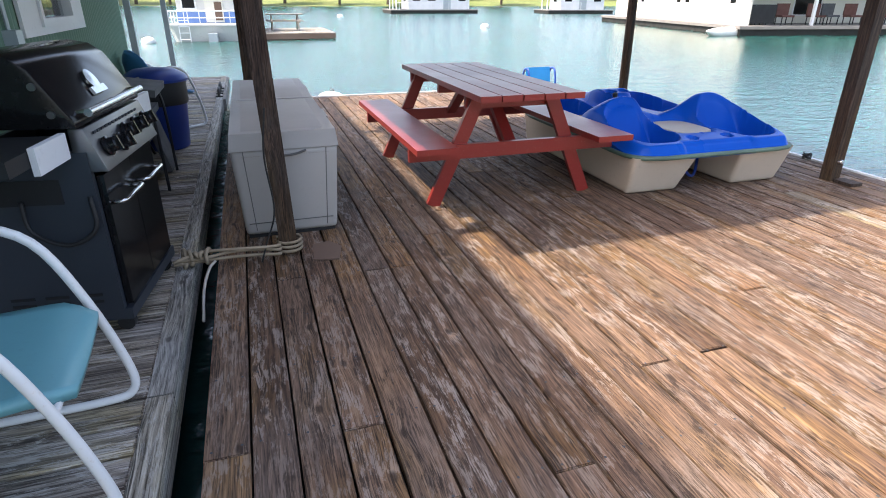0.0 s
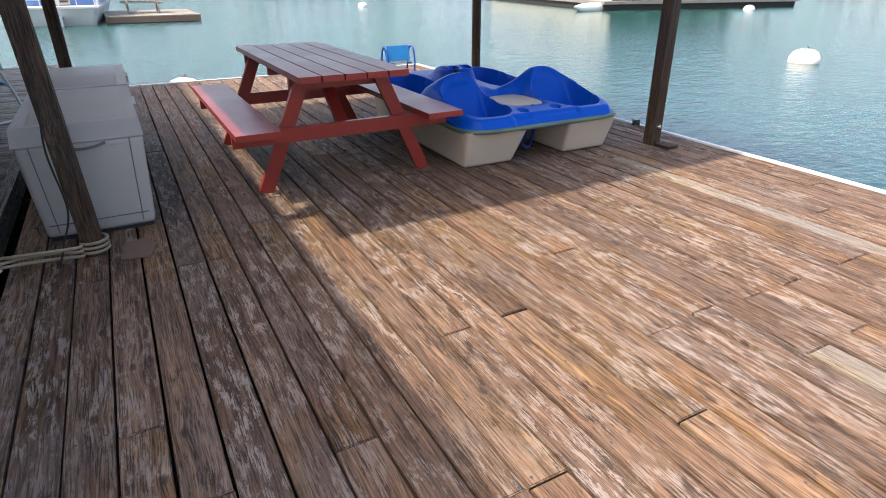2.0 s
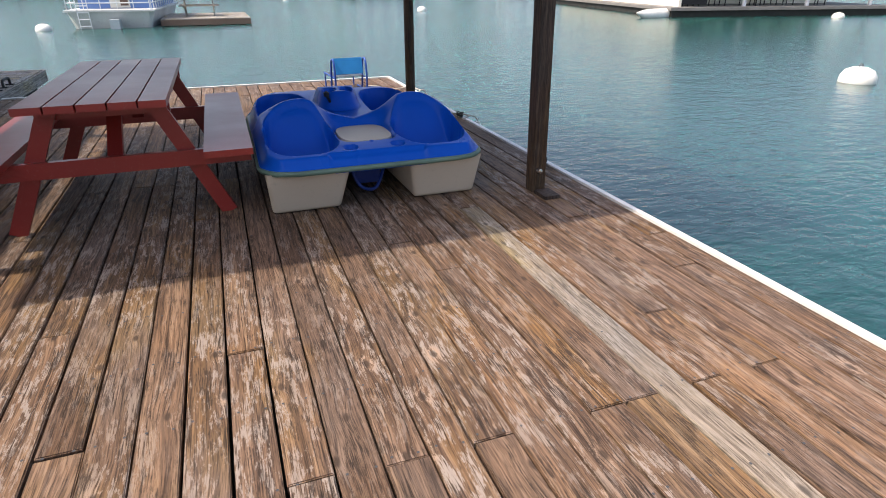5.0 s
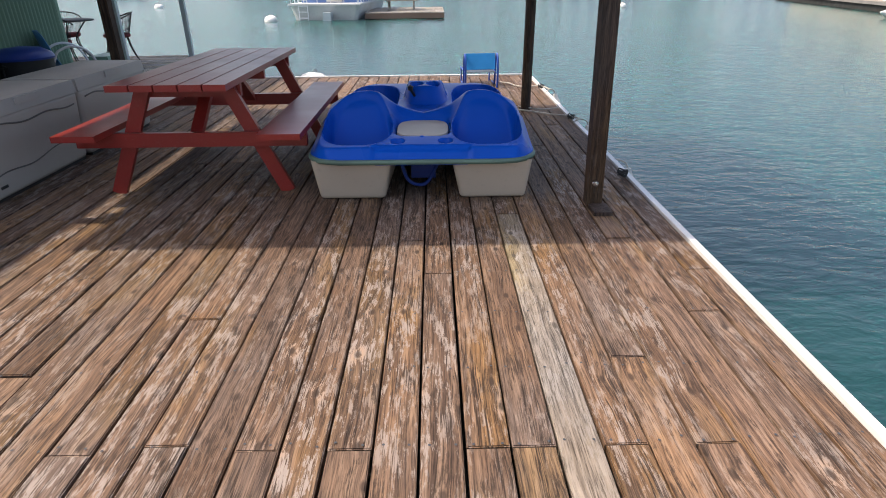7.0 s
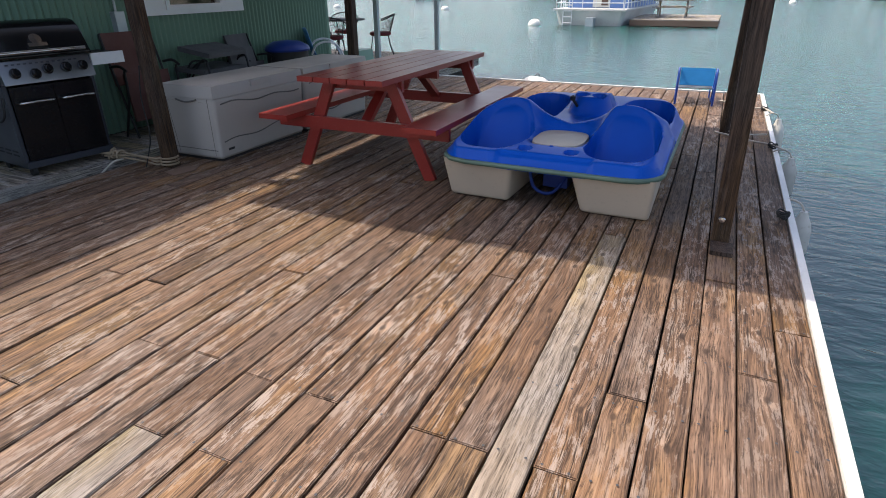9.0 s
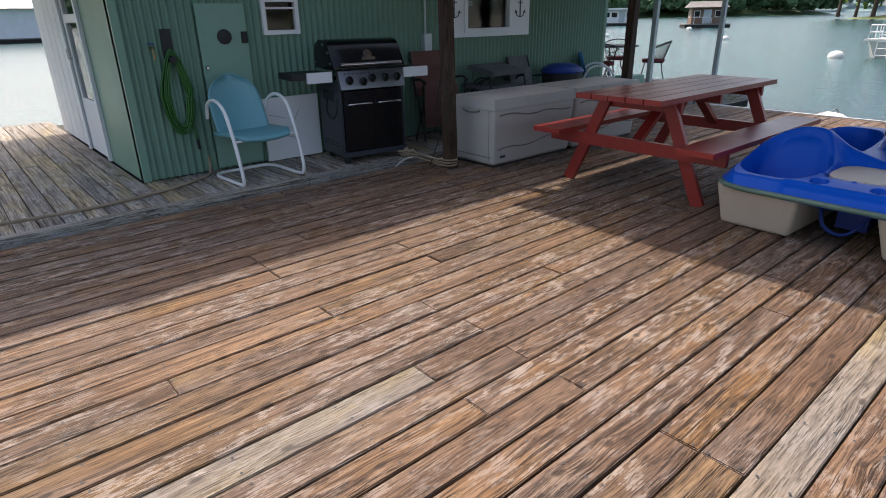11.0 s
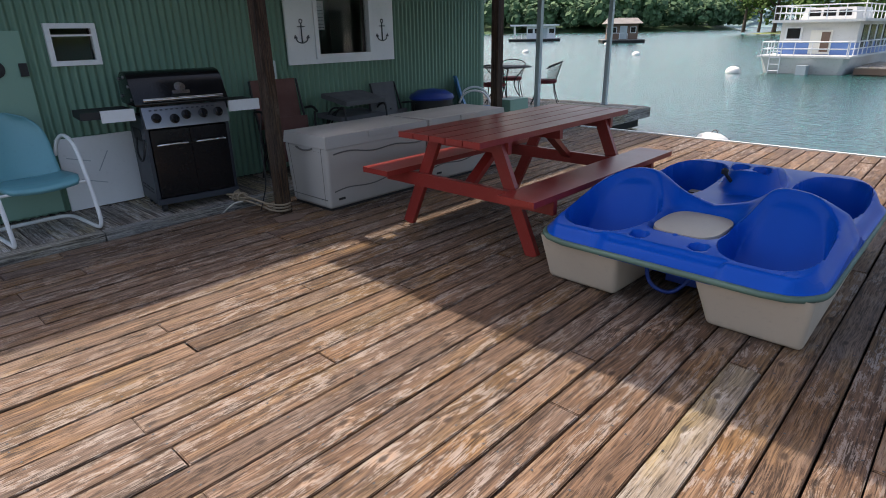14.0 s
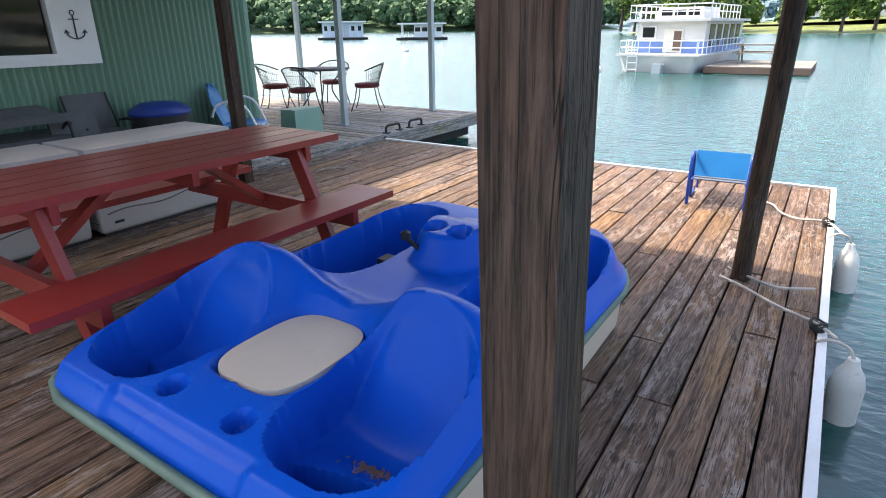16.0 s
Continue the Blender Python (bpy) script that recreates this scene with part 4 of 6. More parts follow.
# ---- fittings on the house wall ----
def window_set():
    w = thing("window_1", "white framed window with anchor shutter boards and dark glass", "window", kind="structure")
    y0, y1, z0, z1 = WIN
    x = WALL_X + 0.013
    bm = bmesh.new()
    for a in ((4.33, y0, 1.14, 2.0), (y1, 5.88, 1.14, 2.0)):
        box(bm, x, x + 0.022, a[0], a[1], a[2], a[3], None, 0.004)
    box(bm, x, x + 0.022, y0 + 0.001, y1 - 0.001, 1.14, z0)
    box(bm, x, x + 0.022, y0 + 0.001, y1 - 0.001, z1, 2.0)
    ob_from(bm, "shutter_board", "white", w)
    bm = bmesh.new()
    for a in ((y0 - 0.03, y0 + 0.02, z0 - 0.03, z1 + 0.03), (y1 - 0.02, y1 + 0.03, z0 - 0.03, z1 + 0.03), (y0 + 0.02, y1 - 0.02, z0 - 0.03, z0 + 0.02), (y0 + 0.02, y1 - 0.02, z1 - 0.02, z1 + 0.03)):
        box(bm, x - 0.05, x + 0.04, a[0], a[1], a[2], a[3], None, 0.004)
    ob_from(bm, "frame", "white", w)
    bm = bmesh.new()
    box(bm, x - 0.03, x - 0.024, y0 + 0.02, y1 - 0.02, z0 + 0.02, z1 - 0.02)
    ob_from(bm, "pane", "glass", w)
    bm = bmesh.new()
    box(bm, x - 0.04, x - 0.036, y0 + 0.04, y0 + 0.16, z0 + 0.28, z1 - 0.06)
    ob_from(bm, "notice", "paper", w, label="white paper notice behind the glass")
    bm = bmesh.new()
    for k in range(7):
        box(bm, x - 0.0355, x - 0.034, y0 + 0.05, y0 + 0.15, z0 + 0.30 + k * 0.036, z0 + 0.304 + k * 0.036)
    tagged(ob_from(bm, "line", "ink", w), kind="stuff")
    for yc in (4.52, 5.69):
        bm = bmesh.new()
        m = pose(x + 0.028, yc, 1.37)
        tube(bm, [m @ Vector(p) for p in ((0, 0, 0), (0, 0, 0.2))], 0.007, 6)
        ring = [m @ Vector((0, 0.02 * math.cos(a), 0.22 + 0.02 * math.sin(a))) for a in (k * math.pi / 6 for k in range(12))]
        tube(bm, ring, 0.005, 5, True)
        tube(bm, [m @ Vector(p) for p in ((0, -0.045, 0.165), (0, 0.045, 0.165))], 0.005, 5)
        tube(bm, curve_pts([m @ Vector(p) for p in ((0, -0.085, 0.06), (0, -0.06, 0.015), (0, 0, -0.005), (0, 0.06, 0.015), (0, 0.085, 0.06))]), 0.006, 6)
        for s in (-1, 1):
            tube(bm, [m @ Vector(p) for p in ((0, s * 0.1, 0.045), (0, s * 0.085, 0.075), (0, s * 0.06, 0.045))], 0.005, 5)
        ob_from(bm, "anchor", "ink", w, label="dark painted anchor ornament")
    v = thing("window_2", "small white framed sliding window with dark glass", "window", kind="structure")
    y0, y1, z0, z1 = VENT
    bm = bmesh.new()
    for a in ((y0 - 0.03, y0 + 0.01, z0 - 0.03, z1 + 0.03), (y1 - 0.01, y1 + 0.03, z0 - 0.03, z1 + 0.03), (y0 + 0.01, y1 - 0.01, z0 - 0.03, z0 + 0.01), (y0 + 0.01, y1 - 0.01, z1 - 0.01, z1 + 0.03), (y0 + 0.01, y1 - 0.01, z0 + 0.2, z0 + 0.215)):
        box(bm, x - 0.04, x + 0.012, a[0], a[1], a[2], a[3], None, 0.003)
    ob_from(bm, "frame", "white", v)
    bm = bmesh.new()
    box(bm, x - 0.03, x - 0.024, y0 + 0.01, y1 - 0.01, z0 + 0.01, z1 - 0.01)
    ob_from(bm, "pane", "glass", v)


window_set()
bm = bmesh.new()
box(bm, BACK_X + 0.1, WALL_X - 0.13, WALL_Y0 + 0.1, WALL_Y1 - 0.1, 0.03, 0.05)
ob_from(bm, "floor_inside", "interior", label="dim board floor inside the house", category="floor", kind="structure")

hatch = thing("utility_hatch", "green painted utility hatch door with round vent", "hatch")
bm = bmesh.new()
box(bm, WALL_X + 0.012, WALL_X + 0.03, 1.47, 1.92, 0.06, 1.52, None, 0.004)
ob_from(bm, "panel", "hatch", hatch)
bm = bmesh.new()
lathe(bm, [(0.0, 0), (0.066, 0), (0.066, 0.012), (0.05, 0.014), (0.0, 0.014)], 24, pose(WALL_X + 0.03, 1.70, 1.24, 0, 90, 0))
ob_from(bm, "round_vent", "blackmat", hatch, 40, label="round black vent")
bm = bmesh.new()
box(bm, WALL_X + 0.03, WALL_X + 0.05, 1.86, 1.915, 1.18, 1.28, None, 0.01, 2)
ob_from(bm, "latch_box", "blackmat", hatch, 40, label="small black latch box")
bm = bmesh.new()
lathe(bm, [(0.018, 0), (0.018, 0.02), (0.012, 0.03)], 10, pose(WALL_X + 0.03, 1.50, 0.98, 0, 90, 0))
ob_from(bm, "lock", "chrome", hatch, 40)

hose = thing("garden_hose", "coiled green garden hose on a black wall hook", "hose")
bm = bmesh.new()
hx = WALL_X + 0.02
rg = random.Random(3)
pts = []
for k in range(9 * 24):
    a = 2 * math.pi * k / 24
    n = k // 24
    ry, rz = 0.105 + 0.03 * math.sin(n * 2.1), 0.31 + 0.035 * math.cos(n * 1.7)
    droop = 0.03 * math.sin(a) if math.sin(a) < 0 else 0
    wy = ry * math.cos(a) * (1.0 - 0.45 * max(0, math.sin(a)))
    pts.append((hx + 0.02 + 0.008 * (n % 4) + 0.004 * math.sin(a * 3 + n), 1.20 + wy + 0.012 * math.sin(n * 3.3), 0.80 + rz * math.sin(a) + droop + 0.01 * math.cos(n * 5)))
tube(bm, pts, 0.0085, 7)
tube(bm, curve_pts([(hx + 0.03, 1.27, 0.56), (hx + 0.03, 1.29, 0.46), (hx + 0.03, 1.30, 0.33)]), 0.0085, 7)
ob_from(bm, "coil", "hose", hose, 180)
bm = bmesh.new()
box(bm, hx - 0.006, hx + 0.008, 1.15, 1.24, 1.05, 1.32, None, 0.004)
tube(bm, [(hx, 1.2, 1.07), (hx + 0.09, 1.2, 1.07)], 0.03, 8)
ob_from(bm, "hook", "blackmat", hose, 40, label="black plastic hose hook")
bm = bmesh.new()
tube(bm, [(hx + 0.03, 1.30, 0.36), (hx + 0.03, 1.305, 0.27)], 0.013, 8)
ob_from(bm, "nozzle", "blackmat", hose, 40, label="black hose nozzle")
spigot = thing("spigot", "small brass water spigot on the green wall", "tap")
bm = bmesh.new()
tube(bm, curve_pts([(hx - 0.01, 1.05, 1.17), (hx + 0.06, 1.05, 1.17), (hx + 0.085, 1.05, 1.13), (hx + 0.085, 1.05, 1.08)]), 0.011, 8)
ob_from(bm, "pipe", "brass", spigot, 60)
bm = bmesh.new()
lathe(bm, [(0.0, 0), (0.028, 0), (0.028, 0.01), (0.0, 0.012)], 12, pose(hx + 0.04, 1.05, 1.20))
ob_from(bm, "wheel", "bluebin", spigot, 40, label="blue spigot wheel")
bm = bmesh.new()
lathe(bm, [(0.0, 0), (0.07, 0), (0.085, 0.01), (0.07, 0.02), (0.0, 0.022)], 24, pose(-1.75, WALL_Y0, 1.72, 90, 0, 0) @ Matrix.Diagonal((0.6, 1.2, 1, 1)))
ob_from(bm, "wall_plaque", "lightblue", None, 40, "pale blue oval wall plaque", "plaque")
bm = bmesh.new()
box(bm, WALL_X + 0.01, WALL_X + 0.08, 4.02, 4.13, 1.0, 1.2, None, 0.008, 2)
tube(bm, [(WALL_X + 0.03, 4.075, 1.2), (WALL_X + 0.03, 4.075, 1.9)], 0.012, 8)
ob_from(bm, "meter_box", "steelpost", None, 40, "grey electrical box with conduit on the wall", "electrical box")
bm = bmesh.new()
box(bm, WALL_X + 0.03, WALL_X + 0.055, 1.97, 2.58, 0.04, 0.66, None, 0.004)
panel = thing("leaning_board", "white sheet board leaning behind the grill", "board")
ob_from(bm, "sheet", "white", panel)
bm = bmesh.new()
for (ya, za, yb, zb) in ((2.02, 0.5, 2.2, 0.45), (2.25, 0.35, 2.35, 0.52), (2.1, 0.3, 2.3, 0.24)):
    beam(bm, (WALL_X + 0.056, ya, za), (WALL_X + 0.056, yb, zb), 0.006, 0.008, 0)
tagged(ob_from(bm, "scratch", "steelpost", panel), kind="stuff")


# ---- furniture stored along the house wall ----
def sling_chair(at, mat, label):
    """A folded sling patio chair: dark tube frame with fabric back and seat."""
    t = thing("sling_chair", label, "chair", at, "stored patio chairs")
    bm = bmesh.new()
    q = bmesh.new()
    box(q, -0.015, 0.015, -0.25, 0.25, 0.5, 1.0, None, 0.012, 2)
    join(bm, q, pose(-0.1, 0, 0.0, 0, -10, 0))
    ob_from(bm, "backrest", mat, t, 40)
    bm = bmesh.new()
    box(bm, -0.015, 0.015, -0.24, 0.24, 0.16, 0.62, pose(0.02, 0, 0.0, 0, -6, 0), 0.012, 2)
    ob_from(bm, "seat", mat, t, 40)
    bm = bmesh.new()
    for s in (-1, 1):
        tube(bm, curve_pts([(-0.26, s * 0.265, 0.98), (-0.12, s * 0.27, 0.5), (0.04, s * 0.27, 0.0)]), 0.012, 7)
        tube(bm, curve_pts([(0.06, s * 0.285, 0.66), (0.03, s * 0.285, 0.4), (-0.14, s * 0.285, 0.0)]), 0.012, 7)
        tube(bm, curve_pts([(-0.15, s * 0.29, 0.68), (0.0, s * 0.295, 0.7), (0.1, s * 0.29, 0.66)]), 0.014, 7)
    ob_from(bm, "frame", "blackmat", t, 60)
    return t


sling_chair(pose(-0.92, 4.02, PORCH_Z, 0, 0, -6), "brown_sling", "folded brown sling patio chair against the wall")
sling_chair(pose(-0.95, 5.62, PORCH_Z, 0, 0, 4) @ Matrix.Diagonal((1, 0.8, 0.86, 1)), "grey_sling", "folded dark grey sling patio chair against the wall")
low = thing("camp_chair", "folded black and green camp chairs lying by the wall", "chair")
bm = bmesh.new()
for k in range(3):
    box(bm, -1.2, -0.75, 4.55 + k * 0.02, 5.25 - k * 0.05, 0.42 + k * 0.1, 0.47 + k * 0.1, pose(0, 0, 0, 0, 6 * k - 4, 0), 0.02, 2)
tagged(ob_from(bm, "seat", "grey_sling", low, 40), kind="stuff")
for k in range(3):
    for s in (4.6, 5.2):
        bm = bmesh.new()
        tube(bm, curve_pts([(-1.2 + 0.05 * k, s - 0.02 * k, 0.03), (-1.0, s, 0.45 + 0.08 * k), (-0.8, s + 0.02 * k, 0.68), (-0.7, s, 0.62), (-0.68, s, 0.03)]), 0.011, 7)
        ob_from(bm, "leg", "blackmat", low, 60)
board = thing("grey_panel", "grey flat folding panel leaning by the bin", "panel")
bm = bmesh.new()
box(bm, -0.02, 0.02, -0.2, 0.2, 0.0, 0.74, pose(-0.72, 5.3, PORCH_Z + 0.012, 0, -14, 0), 0.008, 2)
ob_from(bm, "sheet", "grey_sling", board, 40)

bin_ = thing("trash_bin", "navy blue plastic bin with black liner and lid", "bin", pose(-0.85, 6.12, PORCH_Z))
bm = bmesh.new()
lathe(bm, [(0.0, 0), (0.2, 0.0), (0.215, 0.02), (0.255, 0.5), (0.255, 0.55)], 24)
ob_from(bm, "body", "bluebin", bin_, 40)
bm = bmesh.new()
lathe(bm, [(0.259, 0.42), (0.268, 0.45), (0.266, 0.58), (0.27, 0.63)], 24)
ob_from(bm, "liner", "blackmat", bin_, 40, label="black plastic liner")
bm = bmesh.new()
lathe(bm, [(0.285, 0.625), (0.29, 0.645), (0.27, 0.68), (0.18, 0.73), (0.06, 0.745), (0.0, 0.748)], 28)
ob_from(bm, "lid", "bluebin", bin_, 40)


# ---- porch set ----
def bistro_table(at):
    t = thing("bistro_table", "round black wrought iron patio table", "table", at)
    bm = bmesh.new()
    lathe(bm, [(0.0, 0.715), (0.52, 0.715), (0.535, 0.725), (0.52, 0.735), (0.0, 0.735)], 36)
    ob_from(bm, "top", "wicker", t, 40)
    for k in range(4):
        a = math.pi / 4 + k * math.pi / 2
        bm = bmesh.new()
        tube(bm, curve_pts([(0.4 * math.cos(a), 0.4 * math.sin(a), 0.71), (0.2 * math.cos(a), 0.2 * math.sin(a), 0.45), (0.24 * math.cos(a), 0.24 * math.sin(a), 0.25), (0.42 * math.cos(a), 0.42 * math.sin(a), 0.0)]), 0.012, 7)
        ob_from(bm, "leg", "wicker", t, 60)
    return t


def iron_chair(at):
    t = thing("iron_chair", "wrought iron mesh chair with dark red cushion", "chair", at, "chairs round the patio table")
    bm = bmesh.new()
    rim = []
    for k in range(25):
        a = math.pi * (k / 24) - math.pi / 2
        rim.append((-0.02 - 0.30 * math.cos(a), 0.30 * math.sin(a), 0.70 + 0.12 * math.cos(a)))
    tube(bm, rim, 0.011, 7)
    for k in range(1, 24):
        a = math.pi * (k / 24) - math.pi / 2
        tube(bm, [rim[k], (0.0 - 0.2 * math.cos(a), 0.2 * math.sin(a), 0.43)], 0.0035, 4)
    for f in (0.35, 0.7):
        tube(bm, [Vector(p).lerp(Vector((-0.2 * math.cos(math.pi * k / 24 - math.pi / 2), 0.2 * math.sin(math.pi * k / 24 - math.pi / 2), 0.43)), f) for k, p in enumerate(rim)], 0.0035, 4)
    ob_from(bm, "backrest", "wicker", t, 60)
    bm = bmesh.new()
    lathe(bm, [(0.0, 0.40), (0.2, 0.40), (0.225, 0.42), (0.225, 0.46), (0.2, 0.475), (0.0, 0.48)], 20)
    ob_from(bm, "cushion", "redcushion", t, 40, label="dark red seat cushion")
    for sx in (-1, 1):
        for sy in (-1, 1):
            bm = bmesh.new()
            tube(bm, curve_pts([(sx * 0.16, sy * 0.16, 0.41), (sx * 0.2, sy * 0.19, 0.2), (sx * 0.27, sy * 0.23, 0.0)]), 0.01, 6)
            ob_from(bm, "leg", "wicker", t, 60)
    return t


bistro_table(pose(-3.05, 10.6, PORCH_Z))
ch = iron_chair(pose(-2.35, 11.05, PORCH_Z, 0, 0, 210))
copy_thing(ch, pose(-2.75, 9.85, PORCH_Z, 0, 0, 110))
copy_thing(ch, pose(-3.75, 10.15, PORCH_Z, 0, 0, 30))
copy_thing(ch, pose(-3.4, 11.3, PORCH_Z, 0, 0, -60))
# plain block standing in for a light aqua shell chair with tube frame
bm = bmesh.new()
box(bm, -1.28, -0.98, 8.0, 8.5, PORCH_Z, PORCH_Z + 0.42, None, 0.03, 3, (0.02, 0.02))
ob_from(bm, "side_crate", "hatch", None, 40, "plain pale green block standing in for an aqua shell chair", "crate")
for y in (9.35, 9.9):
    bm = bmesh.new()
    tube(bm, curve_pts([(0, -0.16, 0.0), (0.0, -0.14, 0.09), (0, 0, 0.1), (0, 0.14, 0.09), (0, 0.16, 0.0)]), 0.018, 8)
    for s in (-0.15, 0.15):
        box(bm, -0.05, 0.05, s - 0.03, s + 0.03, -0.002, 0.012, None, 0.004)
    ob_from(bm, "dock_cleat", "blackmat", None, 60, "black iron mooring handle on the deck edge", "cleat", "mooring handles", at=pose(-0.46, y, PORCH_Z + 0.006))

# ---- loose things on the dock ----
lounge = thing("lounge_chair", "low blue sling lounge chair with blue tube frame", "chair", pose(4.06, 8.02, 0, 0, 0, 4) @ Matrix.Diagonal((1, 1, 1.18, 1)))
for s in (-0.22, 0.22):
    bm = bmesh.new()
    tube(bm, curve_pts([(s, -0.16, 0.0), (s, -0.18, 0.2), (s, -0.14, 0.34), (s, -0.06, 0.36), (s, 0.0, 0.3), (s, 0.06, 0.05), (s, 0.1, 0.012), (s, 0.3, 0.012)]), 0.014, 8)
    tube(bm, [(s * 0.94, -0.1, 0.16), (s * 0.94, 0.5, 0.16)], 0.011, 7)
    tube(bm, [(s * 0.94, 0.45, 0.16), (s * 0.94, 0.45, 0.0)], 0.011, 7)
    ob_from(bm, "side_frame", "bluetube", lounge, 60)
bm = bmesh.new()
box(bm, -0.2, 0.2, -0.17, -0.155, 0.16, 0.34, pose(0, 0.05, 0, -14, 0, 0), 0.005, 2)
ob_from(bm, "backrest", "bluecloth", lounge, 40)
bm = bmesh.new()
for k in range(6):
    box(bm, -0.2, 0.2, -0.08 + k * 0.09, -0.02 + k * 0.09, 0.165, 0.172)
tagged(ob_from(bm, "webbing", "steel", lounge), kind="stuff")


def rope_at(name, pts, r, mat, label, per=8):
    bm = bmesh.new()
    c = curve_pts(pts, per)
    tube(bm, c, r, 7)
    return ob_from(bm, name, mat, None, 180, label, "rope")


# rope round the post, tied to the house deck
tie = thing("mooring_rope", "tan mooring rope tied round the roof post", "rope")
for k in range(3):
    bm = bmesh.new()
    z = 0.035 + 0.026 * k
    wob = 0.02 * math.sin(k * 2.3)
    pts = [(0.04, 3.145 - 0.01, z), (-0.05, 3.13 + wob, z + 0.01), (-0.2, 3.1 + wob, z + 0.03), (-0.36, 3.08 - wob, 0.07 + 0.02 * k), (-0.5, 3.05 + wob, 0.075 + 0.012 * k)]
    loop = [(0.10 + 0.071 * math.cos(a), 3.22 + 0.071 * math.sin(a), z) for a in (-2.4 + i * 0.42 for i in range(13))]
    tube(bm, curve_pts(pts[::-1] + loop, 4), 0.009, 7)
    ob_from(bm, "strand", "rope", tie, 180)
bm = bmesh.new()
for k in range(5):
    c = [(-0.33 - 0.03 * k + 0.01 * math.cos(a), 3.09 + 0.04 * math.cos(a + k), 0.09 + 0.04 * math.sin(a)) for a in (i * 0.6 for i in range(11))]
    tube(bm, c, 0.011, 6)
ob_from(bm, "knot", "rope", tie, 180)
bm = bmesh.new()
tube(bm, curve_pts([(-0.3, 3.08, 0.06), (-0.33, 3.0, 0.05), (-0.36, 2.9, -0.02), (-0.37, 2.75, -0.12)]), 0.008, 6)
ob_from(bm, "tail", "ropewhite", tie, 180)
rope_at("cord", [(0.05, 3.16, 0.85), (0.02, 3.14, 0.6), (0.04, 3.13, 0.3), (-0.02, 3.12, 0.12), (-0.06, 3.1, 0.01)], 0.005, "blackmat", "thin dark cord hanging down the post")
rope_at("shore_hose", [(-1.2, 1.36, 0.2), (-1.18, 1.34, 0.05), (-1.05, 1.2, 0.045), (-0.85, 0.8, 0.045), (-0.75, 0.3, 0.045), (-0.7, -0.1, 0.06), (-0.55, -0.4, 0.1), (-0.36, -0.52, 0.11), (-0.2, -0.55, 0.04), (-0.1, -0.68, 0.03), (-0.16, -0.9, 0.03), (-0.3, -1.3, 0.0)], 0.014, "rope", "tan water hose lying across the decks")
coil = thing("rope_coil", "dark coiled rope heap on the dock edge", "rope")
bm = bmesh.new()
for k in range(6):
    c = [(-0.17 + (0.09 + 0.012 * k) * math.cos(a), -0.82 + (0.13 + 0.01 * k) * math.sin(a), 0.02 + 0.018 * k + 0.01 * math.sin(a * 2 + k)) for a in (i * 0.4 for i in range(16))]
    tube(bm, c, 0.012, 6, True)
ob_from(bm, "coil", "ropeblack", coil, 180)
bm = bmesh.new()
for k in range(2):
    c = [(-0.15 + (0.1 + 0.03 * k) * math.cos(a), -0.80 + 0.14 * math.sin(a), 0.11 + 0.015 * k + 0.02 * math.sin(a * 3)) for a in (i * 0.5 for i in range(9))]
    tube(bm, curve_pts(c, 4), 0.007, 6)
ob_from(bm, "strand", "ropewhite", coil, 180)


def fender(at):
    t = thing("boat_fender", "stained white vinyl fender hanging on the dock edge", "fender", at, "boat fenders")
    bm = bmesh.new()
    lathe(bm, [(0.0, -0.42), (0.045, -0.415), (0.068, -0.38), (0.075, -0.3), (0.075, -0.05), (0.06, 0.02), (0.035, 0.06), (0.025, 0.1), (0.0, 0.105)], 18)
    ob_from(bm, "body", "fender", t, 40)
    bm = bmesh.new()
    tube(bm, curve_pts([(0, 0, 0.1), (-0.03, 0, 0.15), (-0.1, 0.0, 0.17), (-0.16, 0.01, 0.14)]), 0.008, 6)
    ob_from(bm, "line", "ropewhite", t, 180)
    return t


fd = fender(pose(5.03, 5.74, -0.13, 4, 0, 0))
copy_thing(fd, pose(5.03, 7.5, -0.13, -5, 0, 30))
copy_thing(fd, pose(5.02, 4.35, -0.16, 3, 0, -20))
rope_at("dock_rope", [(4.36, 6.28, 0.03), (4.48, 6.2, 0.03), (4.68, 6.02, 0.03), (4.86, 5.88, 0.04), (4.95, 5.78, 0.03)], 0.009, "ropewhite", "white rope from post to fender")
rope_at("dock_rope", [(4.38, 6.42, 0.04), (4.5, 6.36, 0.03), (4.66, 6.28, 0.03), (4.84, 6.36, 0.03)], 0.008, "ropewhite", "loose white rope by the round post")
rope_at("dock_rope", [(4.36, 8.2, 0.02), (4.48, 8.1, 0.02), (4.55, 7.9, 0.02), (4.68, 7.78, 0.02), (4.86, 7.74, 0.04), (4.97, 7.55, 0.02)], 0.009, "ropewhite", "white rope across the dock to a fender")
for x, y in ((4.87, 5.87), (4.87, 7.74), (4.84, 3.95), (4.85, 1.0)):
    bm = bmesh.new()
    for k in range(4):
        c = [(0.03 * math.cos(a) * (1 + 0.3 * math.sin(k)), 0.035 * math.sin(a), 0.018 + 0.012 * k + 0.008 * math.sin(2 * a + k)) for a in (i * 0.55 for i in range(12))]
        tube(bm, c, 0.006, 6, True)
    ob_from(bm, "rope_knot", "ropeblack" if y > 2 else "rope", None, 180, "small dark rope hitch on the dock edge", "rope", "rope hitches", at=pose(x, y, 0.0))
bm = bmesh.new()
box(bm, -0.08, 0.08, -0.06, 0.06, 0.0, 0.025, None, 0.006)
ob_from(bm, "base_block", "post_grey", None, 40, "grey wood block at the foot of the post", "block", at=pose(4.485, 3.245, 0.004, 0, 0, 90))
bm = bmesh.new()
